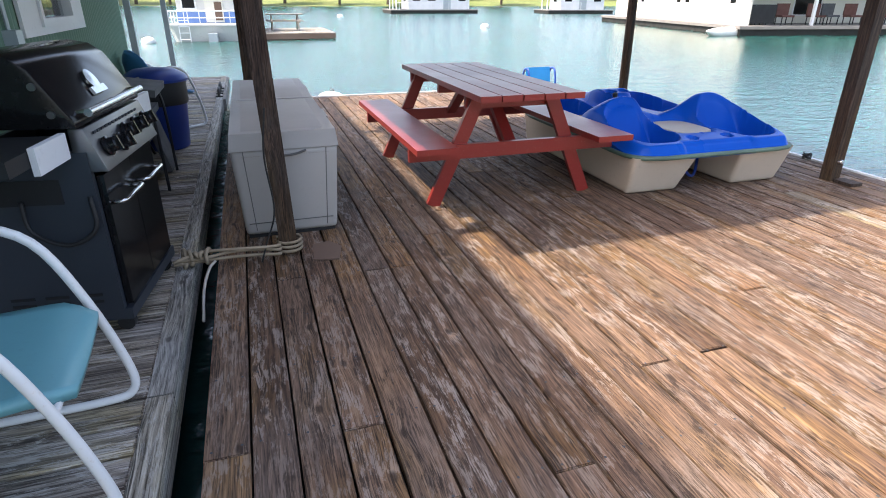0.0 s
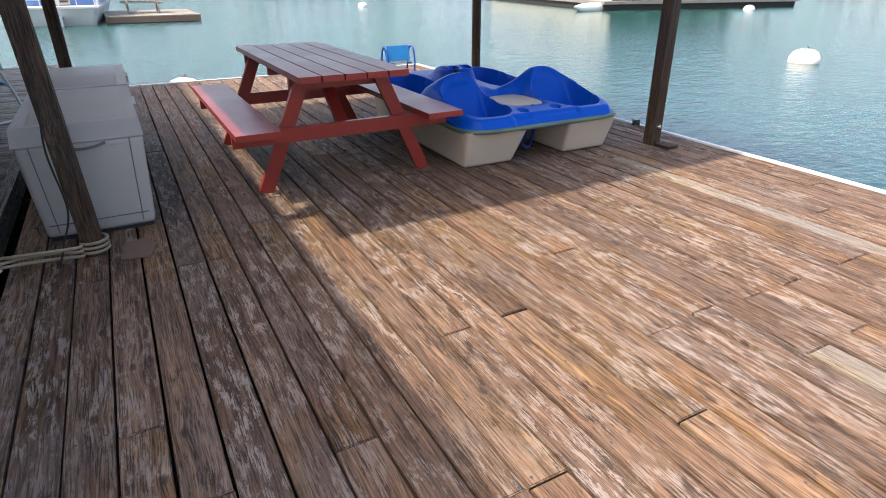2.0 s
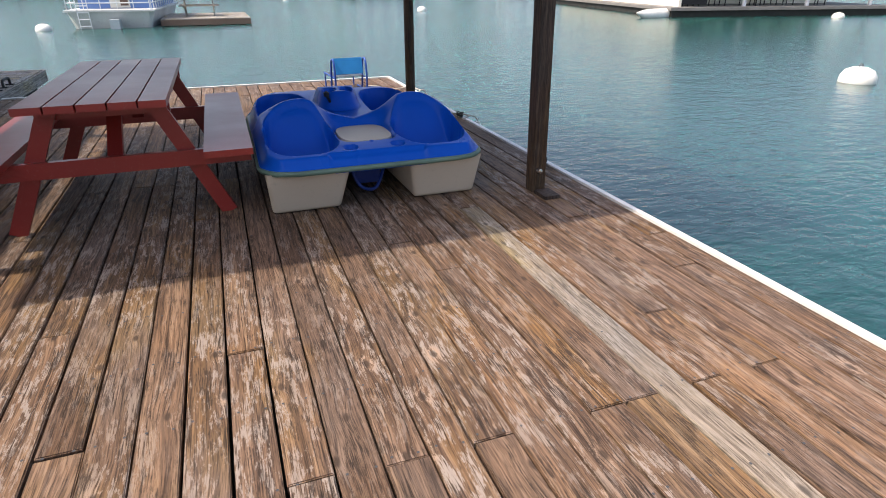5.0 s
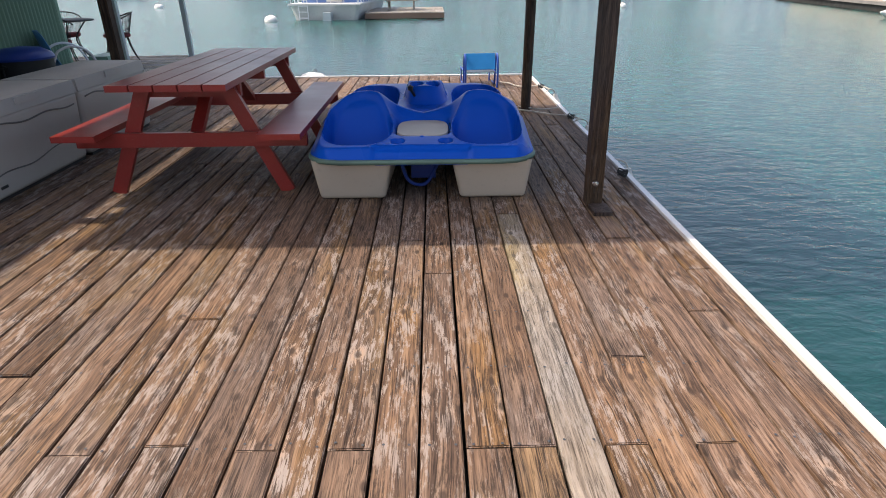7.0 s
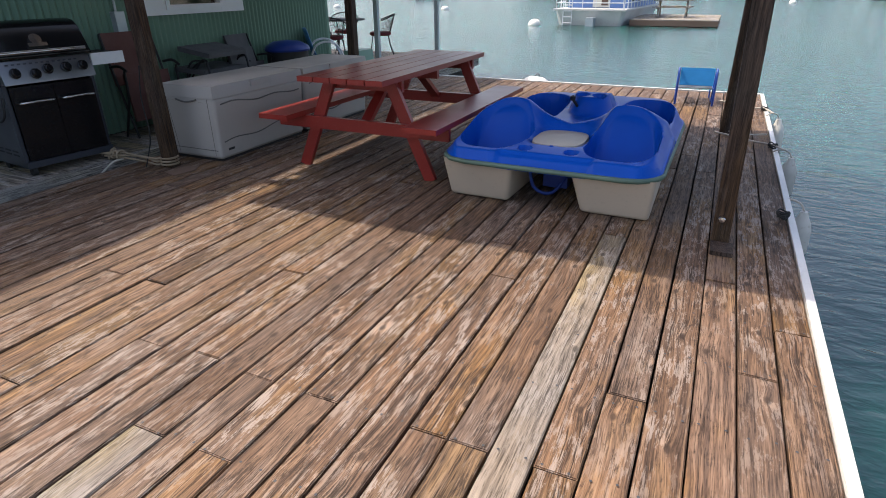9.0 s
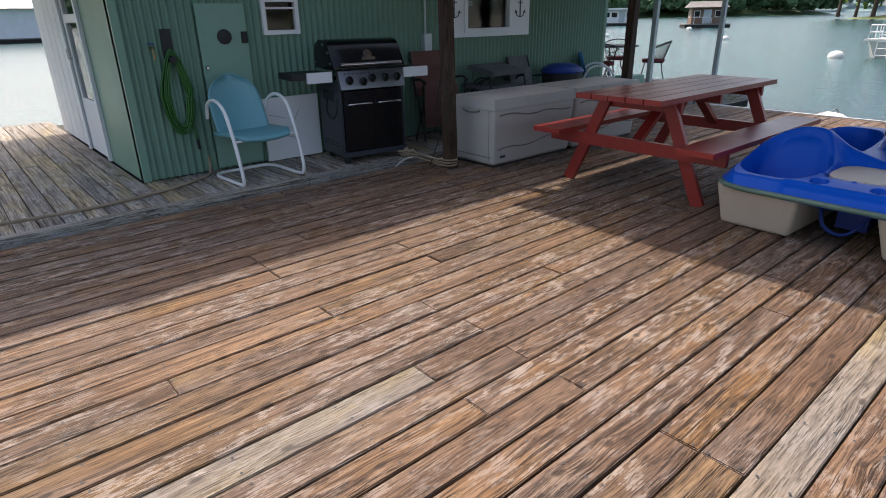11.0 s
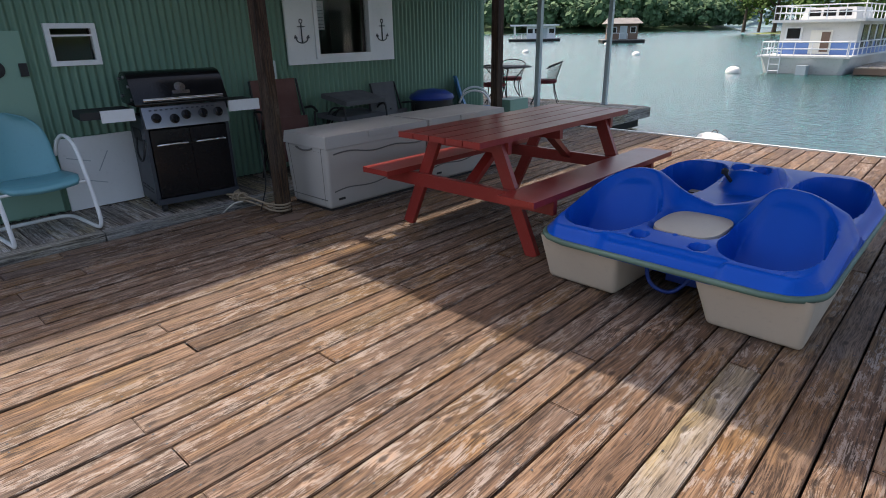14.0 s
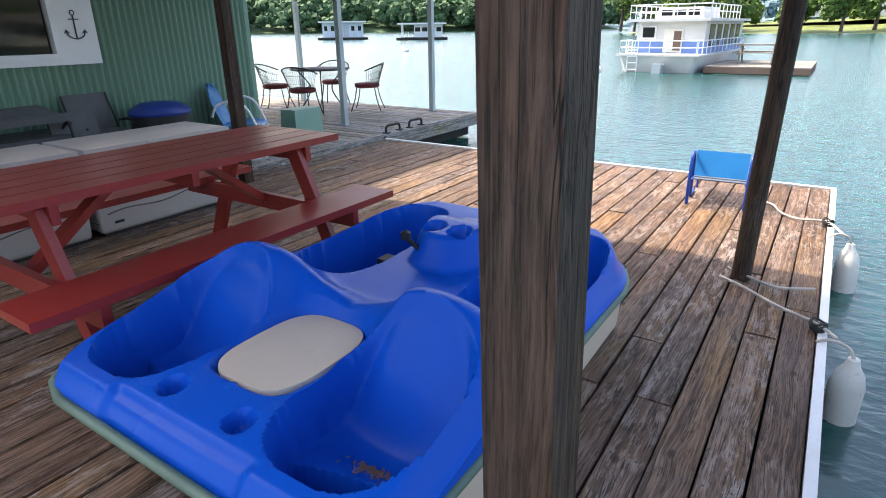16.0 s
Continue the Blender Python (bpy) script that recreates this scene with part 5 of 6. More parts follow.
lathe(bm, [(0.0, 0.0), (0.024, 0.0), (0.024, 0.02), (0.016, 0.035), (0.0, 0.038)], 12, pose(4.462, 3.352, 0.165, 90, 0, 0))
ob_from(bm, "carriage_bolt", "chrome", None, 40, "steel bolt head in the post", "bolt")
bm = bmesh.new()
q = [(0.22, 3.05), (0.36, 3.02), (0.4, 3.2), (0.34, 3.3), (0.24, 3.27)]
lo = [bm.verts.new((x, y, 0.004)) for x, y in q]
hi = [bm.verts.new((x, y, 0.012)) for x, y in q]
bm.faces.new(hi)
bm.faces.new(lo[::-1])
for k in range(5):
    bm.faces.new((lo[k], lo[(k + 1) % 5], hi[(k + 1) % 5], hi[k]))
ob_from(bm, "wood_chip", "brownhut", None, 0, "splintered brown wood scrap on the dock", "wood scrap")


# ---- buoys ----
def buoy(at, r=0.32):
    t = thing("mooring_buoy", "white round mooring buoy floating on the lake", "buoy", at, "mooring buoys")
    bm = bmesh.new()
    lathe(bm, [(0.0, -r * 0.5), (r * 0.8, -r * 0.45), (r * 0.98, 0.0), (r * 0.95, r * 0.35), (r * 0.75, r * 0.68), (r * 0.4, r * 0.84), (0.0, r * 0.88)], 22)
    ob_from(bm, "float", "buoy", t, 60)
    bm = bmesh.new()
    tube(bm, [(0.05 * math.cos(a), 0, r * 0.88 + 0.05 * math.sin(a)) for a in (k * math.pi / 5 for k in range(10))], 0.012, 6, True)
    ob_from(bm, "ring", "steel", t, 60)
    return t


by = buoy(pose(13.6, 7.6, WATER))
for x, y in ((14.5, 36.2), (-3.75, 27.3), (1.3, 10.3), (-14.7, 41.4), (-25, 42.6), (-30, 66), (-8, 90), (24, 8), (27, 33), (31, 21.5), (9, 60), (34, 3)):
    copy_thing(by, pose(x, y, WATER, 0, 8 if x < 5 else 0, x * 30) @ Matrix.Diagonal((0.9, 0.9, 0.9, 1)))


# ---- houseboat and other floating houses ----
def window_part(parent, m, w, h, mat="white"):
    bm = bmesh.new()
    for a in ((-w / 2 - 0.06, -w / 2, -h / 2 - 0.06, h / 2 + 0.06), (w / 2, w / 2 + 0.06, -h / 2 - 0.06, h / 2 + 0.06), (-w / 2, w / 2, h / 2, h / 2 + 0.06), (-w / 2, w / 2, -h / 2 - 0.06, -h / 2)):
        box(bm, a[0], a[1], -0.05, 0.0, a[2], a[3], m)
    f = ob_from(bm, "window", mat, parent)
    bm = bmesh.new()
    box(bm, -w / 2, w / 2, -0.02, -0.004, -h / 2, h / 2, m)
    ob_from(bm, "pane", "black", f, label="dark window glass")


def houseboat():
    t = thing("houseboat", "old white and blue houseboat moored on the lake", "houseboat", pose(-1.4, 27.6, WATER, 0, 0, -4))
    hw, L = 1.6, 9.6
    bm = bmesh.new()
    q = bmesh.new()
    sec = []
    for y, k in ((0, 0.9), (0.3, 1.0), (7.5, 1.0), (9.0, 0.7), (9.6, 0.25)):
        sec.append([q.verts.new(p) for p in ((-hw * k * 0.86, y + 0.25 * (y < 0.2), -0.05), (-hw * k, y, 0.62), (hw * k, y, 0.62), (hw * k * 0.86, y + 0.25 * (y < 0.2), -0.05))])
    for a, b in zip(sec, sec[1:]):
        for i in range(4):
            q.faces.new((a[i], a[(i + 1) % 4], b[(i + 1) % 4], b[i]))
    q.faces.new(sec[0][::-1])
    q.faces.new(sec[-1])
    join(bm, q)
    ob_from(bm, "hull", "boatwhite", t)
    bm = bmesh.new()
    box(bm, -hw - 0.03, hw + 0.03, -0.05, 8.2, 0.62, 0.69, None, 0.01)
    ob_from(bm, "deck", "boatwhite", t)
    bm = bmesh.new()
    box(bm, -1.35, 1.4, 1.4, 8.0, 1.14, 1.92)
    ob_from(bm, "cabin", "boatwhite", t)
    bm = bmesh.new()
    box(bm, -1.37, 1.42, 1.38, 8.02, 0.69, 1.14)
    ob_from(bm, "cabin_base", "boatblue", t, label="blue painted lower cabin wall")
    bm = bmesh.new()
    box(bm, -1.6, 1.65, 0.9, 8.3, 1.92, 2.02, None, 0.02)
    ob_from(bm, "roof", "boatwhite", t)
    bm = bmesh.new()
    box(bm, -0.2, 0.55, 1.33, 1.37, 0.72, 1.62)
    d = ob_from(bm, "door", "cream", t, label="cream sliding door")
    bm = bmesh.new()
    box(bm, 0.2, 0.5, 1.315, 1.328, 0.8, 1.55)
    ob_from(bm, "pane", "brownhut", d)
    bm = bmesh.new()
    for k in range(5):
        box(bm, 1.402, 1.43, 2.0 + k * 1.15, 2.75 + k * 1.15, 0.95, 1.8)
        ob_from(bm, "side_window", "black", t, label="dark side window")
        bm = bmesh.new()
    bm.free()
    window_part(t, pose(-0.85, 1.399, 1.5), 0.5, 0.4)
    bm = bmesh.new()
    box(bm, -1.0, 1.0, 2.4, 5.2, 2.02, 2.48, None, 0.04, 2, (0.1, 0.15))
    ob_from(bm, "upper_cabin", "boatwhite", t)
    bm = bmesh.new()
    for k in range(3):
        box(bm, -0.75 + k * 0.55, -0.3 + k * 0.55, 2.44, 2.46, 2.15, 2.38)
    tagged(ob_from(bm, "upper_window", "black", t), kind="stuff")
    bm = bmesh.new()
    for x0, x1, y0, y1, z0, z1 in ((-1.55, 1.6, 0.95, 0.95, 2.02, 2.55), (-1.55, -1.55, 0.95, 6.0, 2.02, 2.55), (1.6, 1.6, 0.95, 6.0, 2.02, 2.55), (-1.5, 1.5, 0.02, 0.02, 0.69, 1.2), (-1.5, -1.5, 0.02, 1.35, 0.69, 1.2), (1.55, 1.55, 0.02, 7.8, 0.69, 1.2)):
        n = max(2, int(max(abs(x1 - x0), abs(y1 - y0)) / 0.6))
        for z in (z1, (z0 + z1) / 2):
            tube(bm, [(x0, y0, z), (x1, y1, z)], 0.022, 6)
        for k in range(n + 1):
            p = Vector((x0, y0, z0)).lerp(Vector((x1, y1, z0)), k / n)
            tube(bm, [p, p + Vector((0, 0, z1 - z0))], 0.02, 6)
    tagged(ob_from(bm, "railing", "white", t, 60), kind="stuff")
    bm = bmesh.new()
    tube(bm, [(1.1, 3.0, 2.02), (1.15, 3.0, 3.4)], 0.025, 6)
    ob_from(bm, "mast", "white", t, 60)
    bm = bmesh.new()
    for k in range(4):
        tube(bm, [(-1.15, -0.03, 0.1 + k * 0.25), (-0.75, -0.03, 0.1 + k * 0.25)], 0.02, 6)
    for x in (-1.15, -0.75):
        tube(bm, [(x, -0.03, 0.0), (x, -0.03, 1.2)], 0.02, 6)
    ob_from(bm, "ladder", "white", t, 60)
    bm = bmesh.new()
    box(bm, 0.0, 0.35, -0.4, 0.0, -0.05, 0.35, None, 0.06, 3)
    ob_from(bm, "outboard", "steelpost", t, 40, label="grey outboard engine")
    return t


houseboat()
fl = thing("swim_platform", "weathered brown floating platform beside the houseboat", "dock", pose(0.35, 28.0, WATER))
bm = bmesh.new()
box(bm, 0, 3.6, 0, 5.0, 0.02, 0.24, None, 0.02)
ob_from(bm, "float", "brownhut", fl)
bm = bmesh.new()
for k in range(16):
    box(bm, 0.0, 3.6, 0.02 + k * 0.31, 0.31 + k * 0.31, 0.242, 0.275, None, 0.004)
tagged(ob_from(bm, "plank", "beam", fl), kind="stuff")
gt = thing("platform_table", "grey wooden picnic table on the floating platform", "picnic table", pose(1.9, 30.4, WATER + 0.275))
bm = bmesh.new()
box(bm, -0.85, 0.85, -0.35, 0.35, 0.7, 0.75, None, 0.005)
ob_from(bm, "top", "beam", gt)
for s in (-1, 1):
    bm = bmesh.new()
    box(bm, -0.85, 0.85, s * 0.65 - 0.13, s * 0.65 + 0.13, 0.42, 0.46, None, 0.005)
    ob_from(bm, "bench", "beam", gt)
    bm = bmesh.new()
    beam(bm, (s * 0.6, -0.6, 0), (s * 0.6, -0.2, 0.7), 0.06, 0.08)
    beam(bm, (s * 0.6, 0.6, 0), (s * 0.6, 0.2, 0.7), 0.06, 0.08)
    beam(bm, (s * 0.64, -0.7, 0.38), (s * 0.64, 0.7, 0.38), 0.08, 0.05)
    ob_from(bm, "leg_frame", "beam", gt)


def floating_house(at, L, W, H, wall_mat, roof_mat, label, windows=4, porch=0.0, flat=False):
    """A float with a box house on it: walls, windows, a door, a porch with posts and a pitched or flat roof."""
    t = thing("floating_house", label, "floating house", at)
    bm = bmesh.new()
    box(bm, -0.8, L + 0.8, -0.9, W + 0.6, -0.1, 0.32, None, 0.02)
    ob_from(bm, "float", "dark_under", t)
    bm = bmesh.new()
    box(bm, -0.85, L + 0.85, -0.95, W + 0.65, 0.322, 0.42, None, 0.02)
    ob_from(bm, "deck", "roofgrey", t)
    bm = bmesh.new()
    box(bm, porch, L, 0, W, 0.42, 0.42 + H)
    ob_from(bm, "wall", wall_mat, t)
    for k in range(windows):
        x = porch + (L - porch) * (k + 0.5) / windows
        if k == windows // 2:
            bm = bmesh.new()
            box(bm, x - 0.45, x + 0.45, -0.05, -0.004, 0.46, 0.42 + min(2.0, H * 0.86))
            ob_from(bm, "door", "steelpost", t)
        else:
            window_part(t, pose(x, -0.001, 0.42 + H * 0.6), min(0.9, L / windows * 0.5), H * 0.34)
    window_part(t, pose(porch - 0.001, W * 0.5, 0.42 + H * 0.6, 0, 0, -90), W * 0.3, H * 0.36)
    if porch:
        bm = bmesh.new()
        for y in (0.05, W * 0.5, W - 0.05):
            box(bm, -0.06, 0.06, y - 0.06, y + 0.06, 0.42, 0.42 + H)
        ob_from(bm, "porch_posts", "white", t)
    bm = bmesh.new()
    if flat:
        box(bm, -0.6, L + 0.6, -0.8, W + 0.6, 0.42 + H, 0.42 + H + 0.22, None, 0.03)
    else:
        a = [bm.verts.new(p) for p in ((-0.5, -0.7, 0.42 + H), (L + 0.5, -0.7, 0.42 + H), (L + 0.5, W + 0.7, 0.42 + H), (-0.5, W + 0.7, 0.42 + H), (-0.1, W / 2, 0.42 + H + W * 0.22), (L + 0.1, W / 2, 0.42 + H + W * 0.22))]
        for f in ((0, 1, 5, 4), (2, 3, 4, 5), (0, 4, 3), (1, 2, 5), (3, 2, 1, 0)):
            bm.faces.new([a[i] for i in f])
    ob_from(bm, "roof", roof_mat, t)
    bm = bmesh.new()
    for k in range(int(L)):
        tube(bm, [(k + 0.2, -0.88, 0.42), (k + 0.2, -0.88, 1.2)], 0.025, 5)
    tube(bm, [(0.0, -0.88, 1.2), (L * 0.5, -0.88, 1.2)], 0.025, 5)
    tagged(ob_from(bm, "railing", "white", t), kind="stuff")
    return t


# the large cream house with a recessed porch
def cream_house():
    t = thing("cream_house", "large cream floating house with a shaded furnished porch", "floating house", pose(24.8, 25.6, WATER, 0, 0, -12))
    # local y runs along its long wall, local x along the porch side
    L, W, H = 18.0, 11.0, 2.7
    bm = bmesh.new()
    box(bm, -0.7, W + 1.0, -0.7, L + 1, -0.1, 0.3, None, 0.02)
    ob_from(bm, "float", "dark_under", t)
    bm = bmesh.new()
    box(bm, -0.8, W + 1.2, -0.8, L + 1.1, 0.302, 0.45, None, 0.02)
    ob_from(bm, "deck", "roofgrey", t)
    bm = bmesh.new()
    box(bm, 0, 0.15, 0, L, 0.45, 0.45 + H)
    box(bm, 0.15, W, 3.2, 3.35, 0.45, 0.45 + H)
    box(bm, W - 0.15, W, 3.35, L, 0.45, 0.45 + H)
    box(bm, 0.15, W - 0.15, L - 0.15, L, 0.45, 0.45 + H)
    ob_from(bm, "wall", "cream", t)
    for y in (1.5, 6.5, 7.6, 13.0):
        window_part(t, pose(-0.001, y, 1.95, 0, 0, -90), 0.55, 0.9)
    bm = bmesh.new()
    box(bm, -0.9, W + 0.9, -0.9, L + 0.8, 0.45 + H, 0.7 + H, None, 0.03)
    ob_from(bm, "roof", "roofwhite", t)
    for x in (3.6, 7.2, W - 0.1):
        bm = bmesh.new()
        box(bm, x - 0.07, x + 0.07, -0.1, 0.04, 0.45, 0.45 + H)
        ob_from(bm, "porch_post", "white", t)
    window_part(t, pose(5.5, 3.199, 1.7), 1.6, 1.6)
    return t


cream_house()
H2 = pose(24.8, 25.6, WATER, 0, 0, -12)
for k, (x, y, mat) in enumerate(((1.0, 0.6, "blackmat"), (2.6, 0.8, "brown_sling"), (4.3, 0.7, "brown_sling"), (5.5, 1.2, "grey_sling"), (6.6, 0.9, "brown_sling"), (8.4, 0.8, "redcushion"))):
    t = thing("armchair" if k else "covered_grill", "dark porch furniture on the cream house's deck" if k else "covered black grill on the cream house's deck", "porch furniture", H2 @ pose(x, y, 0.45))
    bm = bmesh.new()
    if k:
        box(bm, -0.35, 0.35, -0.3, 0.3, 0.38, 0.48, None, 0.03)
        box(bm, -0.35, 0.35, 0.24, 0.34, 0.48, 1.05, None, 0.03)
    else:
        box(bm, -0.7, 0.7, -0.35, 0.35, 0.1, 1.0, None, 0.12, 3)
    ob_from(bm, "body", mat, t, 40)
    bm = bmesh.new()
    for sx in (-0.3, 0.3):
        for sy in (-0.26, 0.26):
            beam(bm, (sx, sy, 0), (sx, sy, 0.4), 0.04, 0.04)
    ob_from(bm, "legs", "blackmat", t)
kay = thing("moored_kayak", "white kayak moored beside the cream house", "kayak", pose(23.6, 25.4, WATER, 0, 0, -75))
bm = bmesh.new()
tube(bm, [(0, -1.9, 0.25), (0, -1.3, 0.16), (0, -0.5, 0.12), (0, 0.5, 0.12), (0, 1.3, 0.16), (0, 1.9, 0.25)], lambda f: 0.03 + 0.27 * math.sin(math.pi * f) ** 0.6, 12)
ob_from(bm, "hull", "buoy", kay, 60)

floating_house(pose(17.5, 72, WATER, 0, 0, -4), 9, 5, 2.2, "white", "roofgrey", "far grey and white floating house on the lake", 4, 1.5)
floating_house(pose(35.5, 67, WATER, 0, 0, -8), 6.5, 4, 2.1, "white", "roofwhite", "far white floating house on the lake", 3, 1.0)
floating_house(pose(-33.6, 73.2, WATER, 0, 0, 35), 3.6, 3.2, 1.9, "brownhut", "roofgrey", "small brown boathouse with a hipped roof", 3, 0.0)
floating_house(pose(-54.3, 81, WATER, 0, 0, 33), 6.5, 4, 1.9, "white", "roofwhite", "far white houseboat on the lake", 4, 2.0, True)
floating_house(pose(-71.5, 81, WATER, 0, 0, 40), 7, 4, 2.4, "lightblue", "roofwhite", "far pale blue floating house on the lake", 6, 0.0, True)
floating_house(pose(-73, 16, WATER, 0, 0, -87), 22, 7, 2.6, "white", "roofwhite", "long white floating house with a white metal roof", 8, 2.0)
floating_house(pose(66, 38, WATER, 0, 0, -60), 9, 5, 2.3, "cream", "roofgrey", "far tan floating house on the lake", 4, 2.0)


# ---- shores and woods ----
def shore(name, line, depth, rise, mat, label):
    """A bank that climbs away from a shore line."""
    bm = bmesh.new()
    rows_ = []
    n = len(line)
    for i, (x, y) in enumerate(line):
        p = Vector((x, y, 0))
        a = Vector((*line[max(0, i - 1)], 0))
        b = Vector((*line[min(n - 1, i + 1)], 0))
        d = (b - a).normalized()
        out = Vector((d.y, -d.x, 0))
        r = []
        for k in range(9):
            f = k / 8
            q = p + out * depth * f
            z = WATER - 0.3 + rise * (f ** 0.8) * (0.8 + 0.4 * noise.noise(q * 0.02)) + (0.5 if k else 0)
            r.append(bm.verts.new((q.x, q.y, z)))
        rows_.append(r)
    for a, b in zip(rows_, rows_[1:]):
        for k in range(8):
            bm.faces.new((a[k], a[k + 1], b[k + 1], b[k]))
    return ob_from(bm, name, mat, None, 180, label, "shore", kind="structure")


def smooth_line(pts, per):
    return [(p.x, p.y) for p in curve_pts([(x, y, 0) for x, y in pts], per)]


def clump_tree(vs, fs, rg, base, h, w, n, leaf):
    """Adds a crown of n small tilted leaf clumps to vertex and face lists."""
    lobes = [(rg.gauss(0, 0.3) * w, rg.gauss(0, 0.3) * w, h * rg.uniform(0.35, 0.92), rg.uniform(0.3, 0.55) * w) for _ in range(7)]
    for _ in range(n):
        lx, ly, lz, lr = rg.choice(lobes)
        d = Vector((rg.gauss(0, 1), rg.gauss(0, 1), rg.gauss(0, 1))).normalized()
        c = Vector(base) + Vector((lx, ly, lz)) + d * lr * rg.uniform(0.65, 1.0)
        u = (d + Vector((rg.uniform(-1, 1), rg.uniform(-1, 1), rg.uniform(-0.6, 1)))).orthogonal().normalized()
        s = leaf * rg.uniform(0.6, 1.4)
        w2 = d.cross(u).normalized()
        i = len(vs)
        vs += [tuple(c + u * s), tuple(c + w2 * s * 0.8), tuple(c - u * s * 0.9 + w2 * s * 0.2), tuple(c - w2 * s * 0.9)]
        fs.append((i, i + 1, i + 2, i + 3))


def forest(name, line, depth, rise, count, h, mat, label, seed, n=150, leaf=0.75, near=0.1):
    rg = random.Random(seed)
    vs, fs = [], []
    for _ in range(count):
        i = rg.randrange(len(line) - 1)
        f = rg.random()
        p = Vector((*line[i], 0)).lerp(Vector((*line[i + 1], 0)), f)
        d = (Vector((*line[i + 1], 0)) - Vector((*line[i], 0))).normalized()
        k = near + (1 - near) * rg.random() ** 1.5
        q = p + Vector((d.y, -d.x, 0)) * depth * k
        z = WATER + rise * k ** 0.8 * 0.9
        hh = h * rg.uniform(0.6, 1.15)
        clump_tree(vs, fs, rg, (q.x, q.y, z), hh, hh * 0.5, n, leaf)
    me = bpy.data.meshes.new(name)
    me.from_pydata(vs, [], fs)
    me.materials.append(M[mat])
    return tagged(new(name, me), label, "woods", kind="stuff")


left_line = smooth_line([(-95, 330), (-105, 250), (-150, 225), (-215, 190), (-260, 120), (-250, 20), (-240, -120)], 6)
right_line = smooth_line([(190, 30), (140, 80), (100, 112), (62, 122), (8, 128), (-20, 138), (-44, 152), (-40, 185)], 6)
far_line = smooth_line([(120, 900), (-150, 820), (-420, 760), (-700, 620)], 5)
shore("bank_left", left_line, 90, 12, "leaf_far", "wooded green lake bank")
shore("bank_right", right_line, 120, 5, "bank", "grassy lake bank with a clay edge")
shore("bank_far", far_line, 420, 62, "leaf_haze", "distant hills with blue-green air haze put into their colour")
forest("woods", left_line, 70, 9, 850, 12, "leaf_far", "dense green woods along the lake", 1, 190, 1.15, 0.01)
forest("woods", right_line, 110, 4, 150, 6, "leaf", "green trees on the grassy bank", 2, 220, 0.75, 0.16)
forest("woods", far_line, 400, 60, 260, 20, "leaf_haze", "woods on distant hills with air haze put into their colour", 3, 60, 4.5, 0.0)


def single_tree(x, y, z, h, seed):
    rg = random.Random(seed)
    t = thing("tree", "broad green lakeside tree with a dark trunk", "tree", pose(x, y, z), "lakeside trees")
    bm = bmesh.new()
    tube(bm, curve_pts([(0, 0, -0.3), (0.1, 0.05, h * 0.25), (0.0, 0.15, h * 0.55), (0.2, 0.1, h * 0.85)], 4), lambda f: 0.035 * h * (1 - 0.85 * f), 8)
    for k in range(6):
        a = k * 1.1 + seed
        z0 = h * (0.25 + 0.09 * k)
        tube(bm, curve_pts([(0.05, 0.08, z0), (0.14 * h * math.cos(a), 0.14 * h * math.sin(a), z0 + 0.1 * h), (0.25 * h * math.cos(a), 0.25 * h * math.sin(a), z0 + 0.16 * h)], 3), lambda f: 0.014 * h * (1 - 0.8 * f), 6)
    ob_from(bm, "trunk", "bark", t, 60)
    vs, fs = [], []
    clump_tree(vs, fs, rg, (0, 0, 0), h, h * 0.55, 900, 0.42)
    me = bpy.data.meshes.new("crown")
    me.from_pydata(vs, [], fs)
    me.materials.append(M["leaf"])
    o = new("crown", me)
    o.parent = t


for k, (x, y, h) in enumerate(((-43, 158, 13), (-39, 156, 11), (-35, 153, 14), (-30, 150, 12), (-26, 147, 13), (-21, 146, 10), (-14, 142, 9), (-3, 135, 8), (4, 134, 9), (9, 137, 10), (20, 133, 8), (30, 131, 9), (41, 130, 8), (55, 128, 9))):
    single_tree(x, y, WATER + 0.6, h, k + 1)
for x, y, a in ((0, 150, 20), (12, 146, 0), (24, 150, -10), (16, 160, 5)):
    t = thing("shore_camper", "white camper van parked on the grassy bank", "camper", pose(x, y, WATER + 2.6, 0, 0, a), "campers")
    bm = bmesh.new()
    box(bm, -3, 3, -1.2, 1.2, 0.3, 2.8, None, 0.25, 3)
    ob_from(bm, "body", "white", t, 40)
    for s in (-1.4, 1.4):
        bm = bmesh.new()
        box(bm, s - 0.5, s + 0.5, -1.23, -1.202, 1.4, 2.1)
        ob_from(bm, "window", "black", t)


# ---- planks of the decks ----
def plank_mesh(w, length, along, th=0.038):
    bm = bmesh.new()
    if along == "y":
        box(bm, -w / 2, w / 2, 0, length, -th, 0)
    else:
        box(bm, 0, length, -w / 2, w / 2, -th, 0)
    es = [e for e in bm.edges if all(v.co.z > -0.001 for v in e.verts)]
    bmesh.ops.bevel(bm, geom=es, offset=0.004, segments=2, affect="EDGES")
    bmesh.ops.recalc_face_normals(bm, faces=bm.faces)
    me = bpy.data.meshes.new("plank")
    bm.to_mesh(me)
    bm.free()
    return me


rng = random.Random(5)
floor = thing("floor_dock", "weathered brown plank floor of the dock", "deck", kind="structure")
ROWS_N = 34
PITCH = (DOCK_X1 - DOCK_X0) / ROWS_N
JOIST, JOIST_Y = 0.4075, 0.39
# butt joints in the middle of the dock, by plank row; a bleached board starts or ends at some of them
JOINTS = {0: 1.59, 2: 2.86, 3: 1.60, 11: 1.615, 13: 1.63, 14: 0.78, 16: 1.20, 18: 1.235, 19: 0.805, 21: 0.81, 23: 0.39, 29: 1.69}
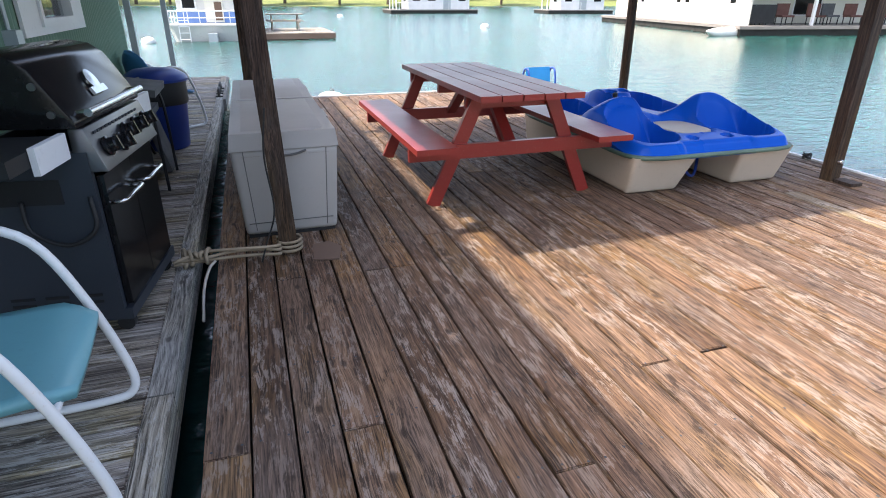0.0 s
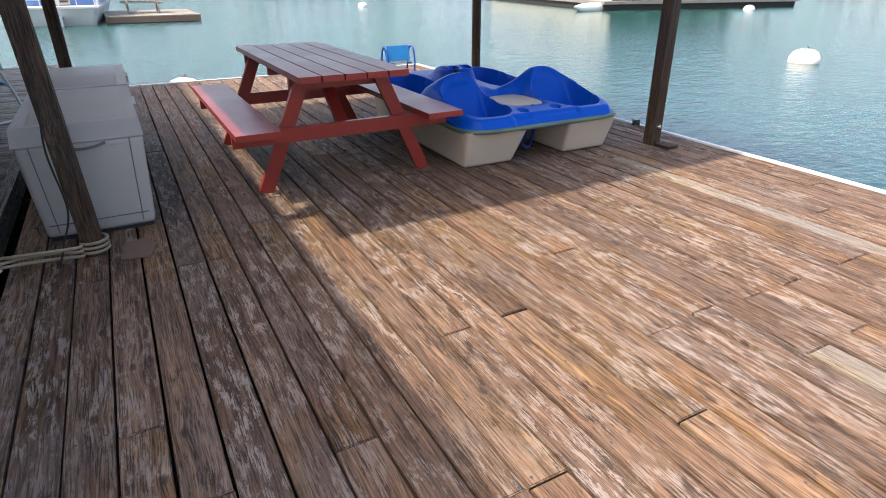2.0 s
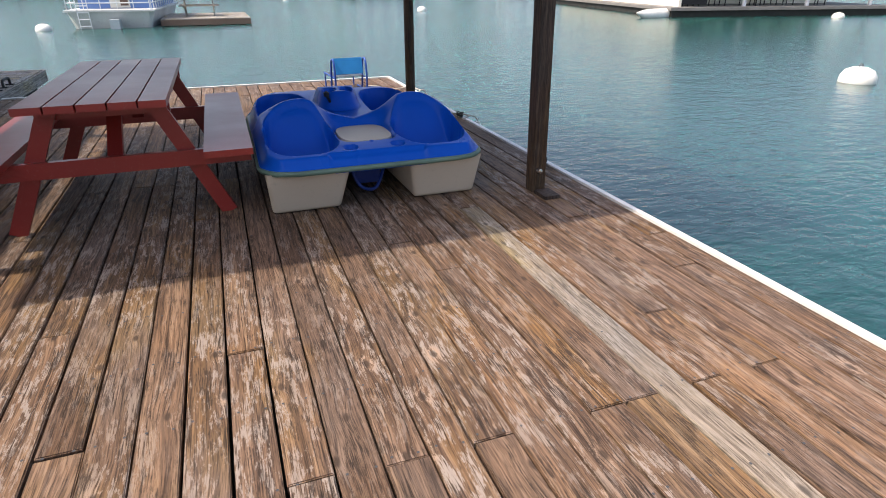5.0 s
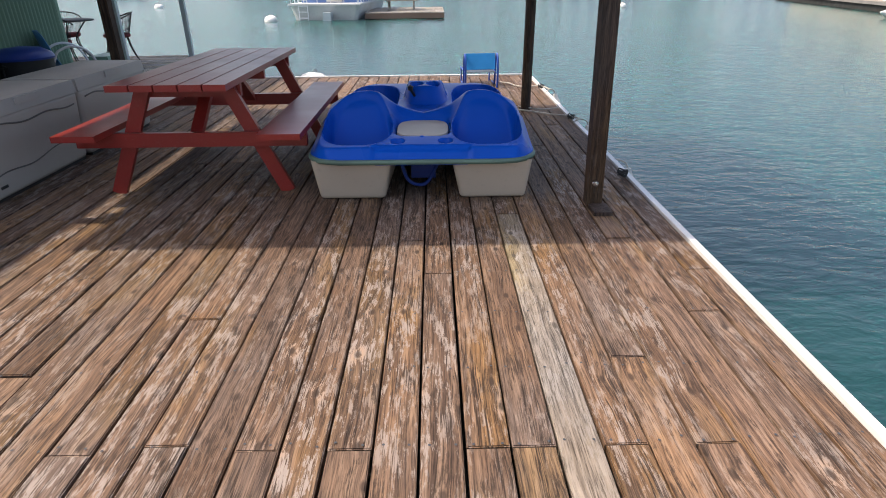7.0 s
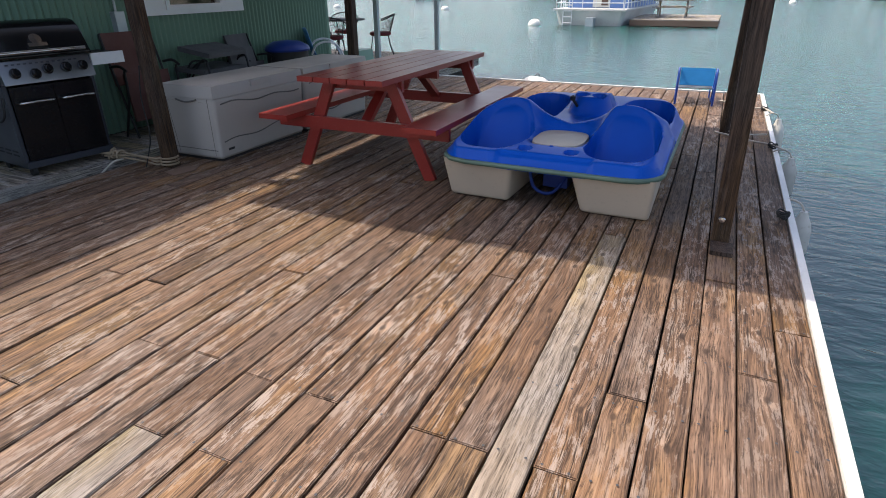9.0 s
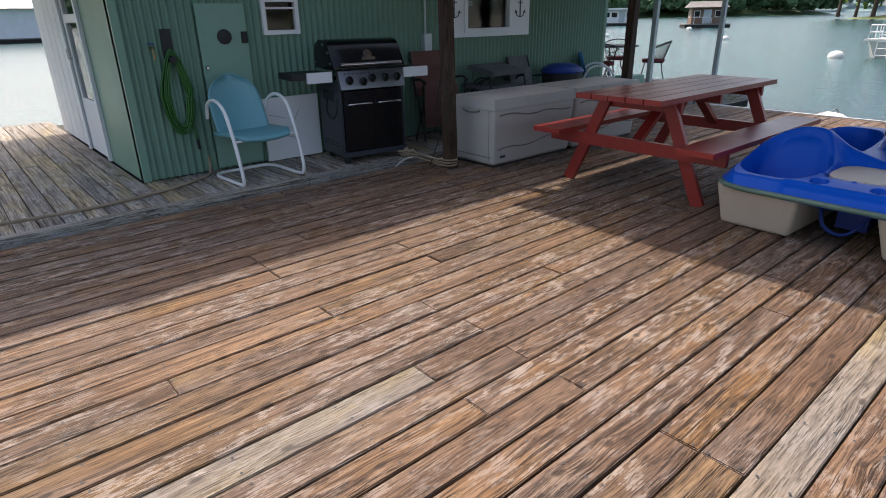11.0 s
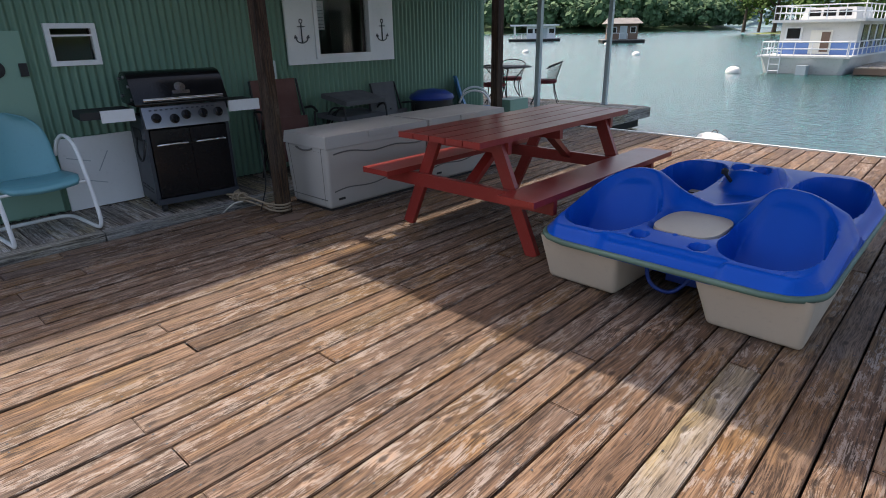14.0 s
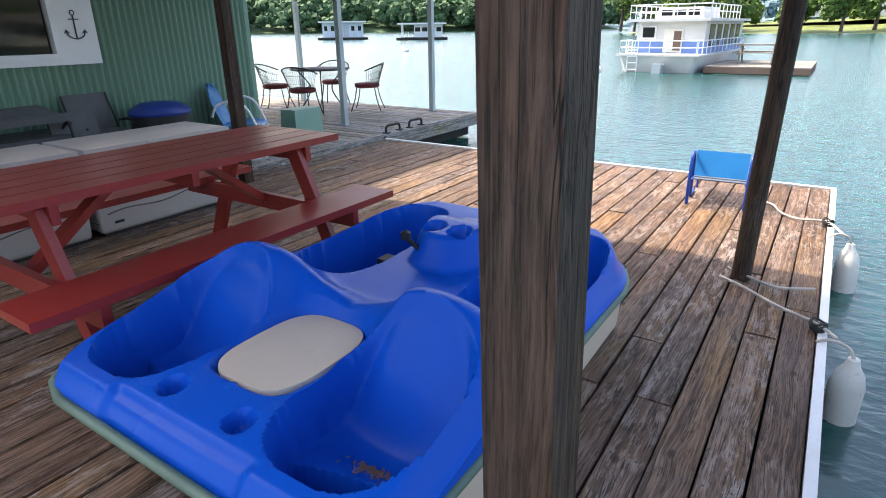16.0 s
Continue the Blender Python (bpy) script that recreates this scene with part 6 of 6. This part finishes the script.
meshes = {}


def joint_rows(i):
    """The butt joints of one plank row, all on joists."""
    if i == 27:
        return [-0.42, 3.24, 6.5]
    y = JOINTS.get(i)
    if y is None:
        y = JOIST_Y + JOIST * rng.choice((-5, -4, -3, 6, 7, 8, 9))
    cuts = [y]
    while cuts[-1] < DOCK_Y1 - 3.0:
        cuts.append(cuts[-1] + JOIST * rng.choice((6, 7, 9, 9)))
    while cuts[0] > DOCK_Y0 + 3.0:
        cuts.insert(0, cuts[0] - JOIST * rng.choice((6, 7, 9)))
    return cuts


for i in range(ROWS_N):
    x = DOCK_X0 + PITCH * (i + 0.5)
    cuts = [DOCK_Y0] + [c for c in joint_rows(i) if DOCK_Y0 + 0.3 < c < DOCK_Y1 - 0.3] + [DOCK_Y1]
    for y, end in zip(cuts, cuts[1:]):
        pale = (i == 27 and -0.5 < y < 3.0) or (i == 19 and y < 0.7 and end > 0.7)
        ln = round(end - y - rng.choice((0.003, 0.004, 0.008)), 3)
        gap = rng.choice((0.007, 0.009, 0.011, 0.013))
        key = (ln, pale, gap)
        if key not in meshes:
            meshes[key] = plank_mesh(PITCH - gap, ln, "y")
            meshes[key].materials.append(M["deck_new" if pale else "deck"])
        p = new("plank", meshes[key])
        p.parent = floor
        p.matrix_basis = pose(x, y + 0.002, rng.uniform(-0.003, 0.002), rng.uniform(-0.05, 0.05), rng.uniform(-0.6, 0.6), rng.uniform(-0.04, 0.04))

floor2 = thing("floor_house_deck", "weathered grey plank deck round the house", "deck", kind="structure")
y = PORCH_Y0
PW = 0.148
while y < PORCH_Y1 - 0.02:
    yc = y + PW / 2
    x0 = PORCH_X - 0.092
    ends = [(-6.0, x0)] if yc < WALL_Y0 or yc > WALL_Y1 + 0.01 else [(WALL_X - 0.02, x0)]
    for a, b in ends:
        cuts = [a, b] if b - a < 2 else [a, a + rng.choice((2.0, 2.6, 3.2)), b]
        for c0, c1 in zip(cuts, cuts[1:]):
            key = ("x", round(c1 - c0 - 0.004, 2))
            if key not in meshes:
                meshes[key] = plank_mesh(PW - 0.008, c1 - c0 - 0.004, "x")
                meshes[key].materials.append(M["porch"])
            p = new("plank", meshes[key])
            p.parent = floor2
            p.matrix_basis = pose(c0 + 0.002, yc, PORCH_Z + rng.uniform(-0.003, 0.002), rng.uniform(-0.6, 0.6), 0, rng.uniform(-0.1, 0.1))
    y += PW

# nail heads along the joists
bm = bmesh.new()
for i in range(ROWS_N):
    for k in range(-7, 21):
        for s in (-0.045, 0.045):
            x = DOCK_X0 + PITCH * (i + 0.5) + s + rng.uniform(-0.006, 0.006)
            yy = JOIST_Y + 0.02 + JOIST * k + rng.uniform(-0.012, 0.012)
            if yy < DOCK_Y1 - 0.03:
                vs = [bm.verts.new((x + 0.0055 * math.cos(a), yy + 0.0055 * math.sin(a), 0.0035)) for a in (j * math.pi / 3 for j in range(6))]
                bm.faces.new(vs)
nails = ob_from(bm, "nail", "ink", floor, kind="stuff")
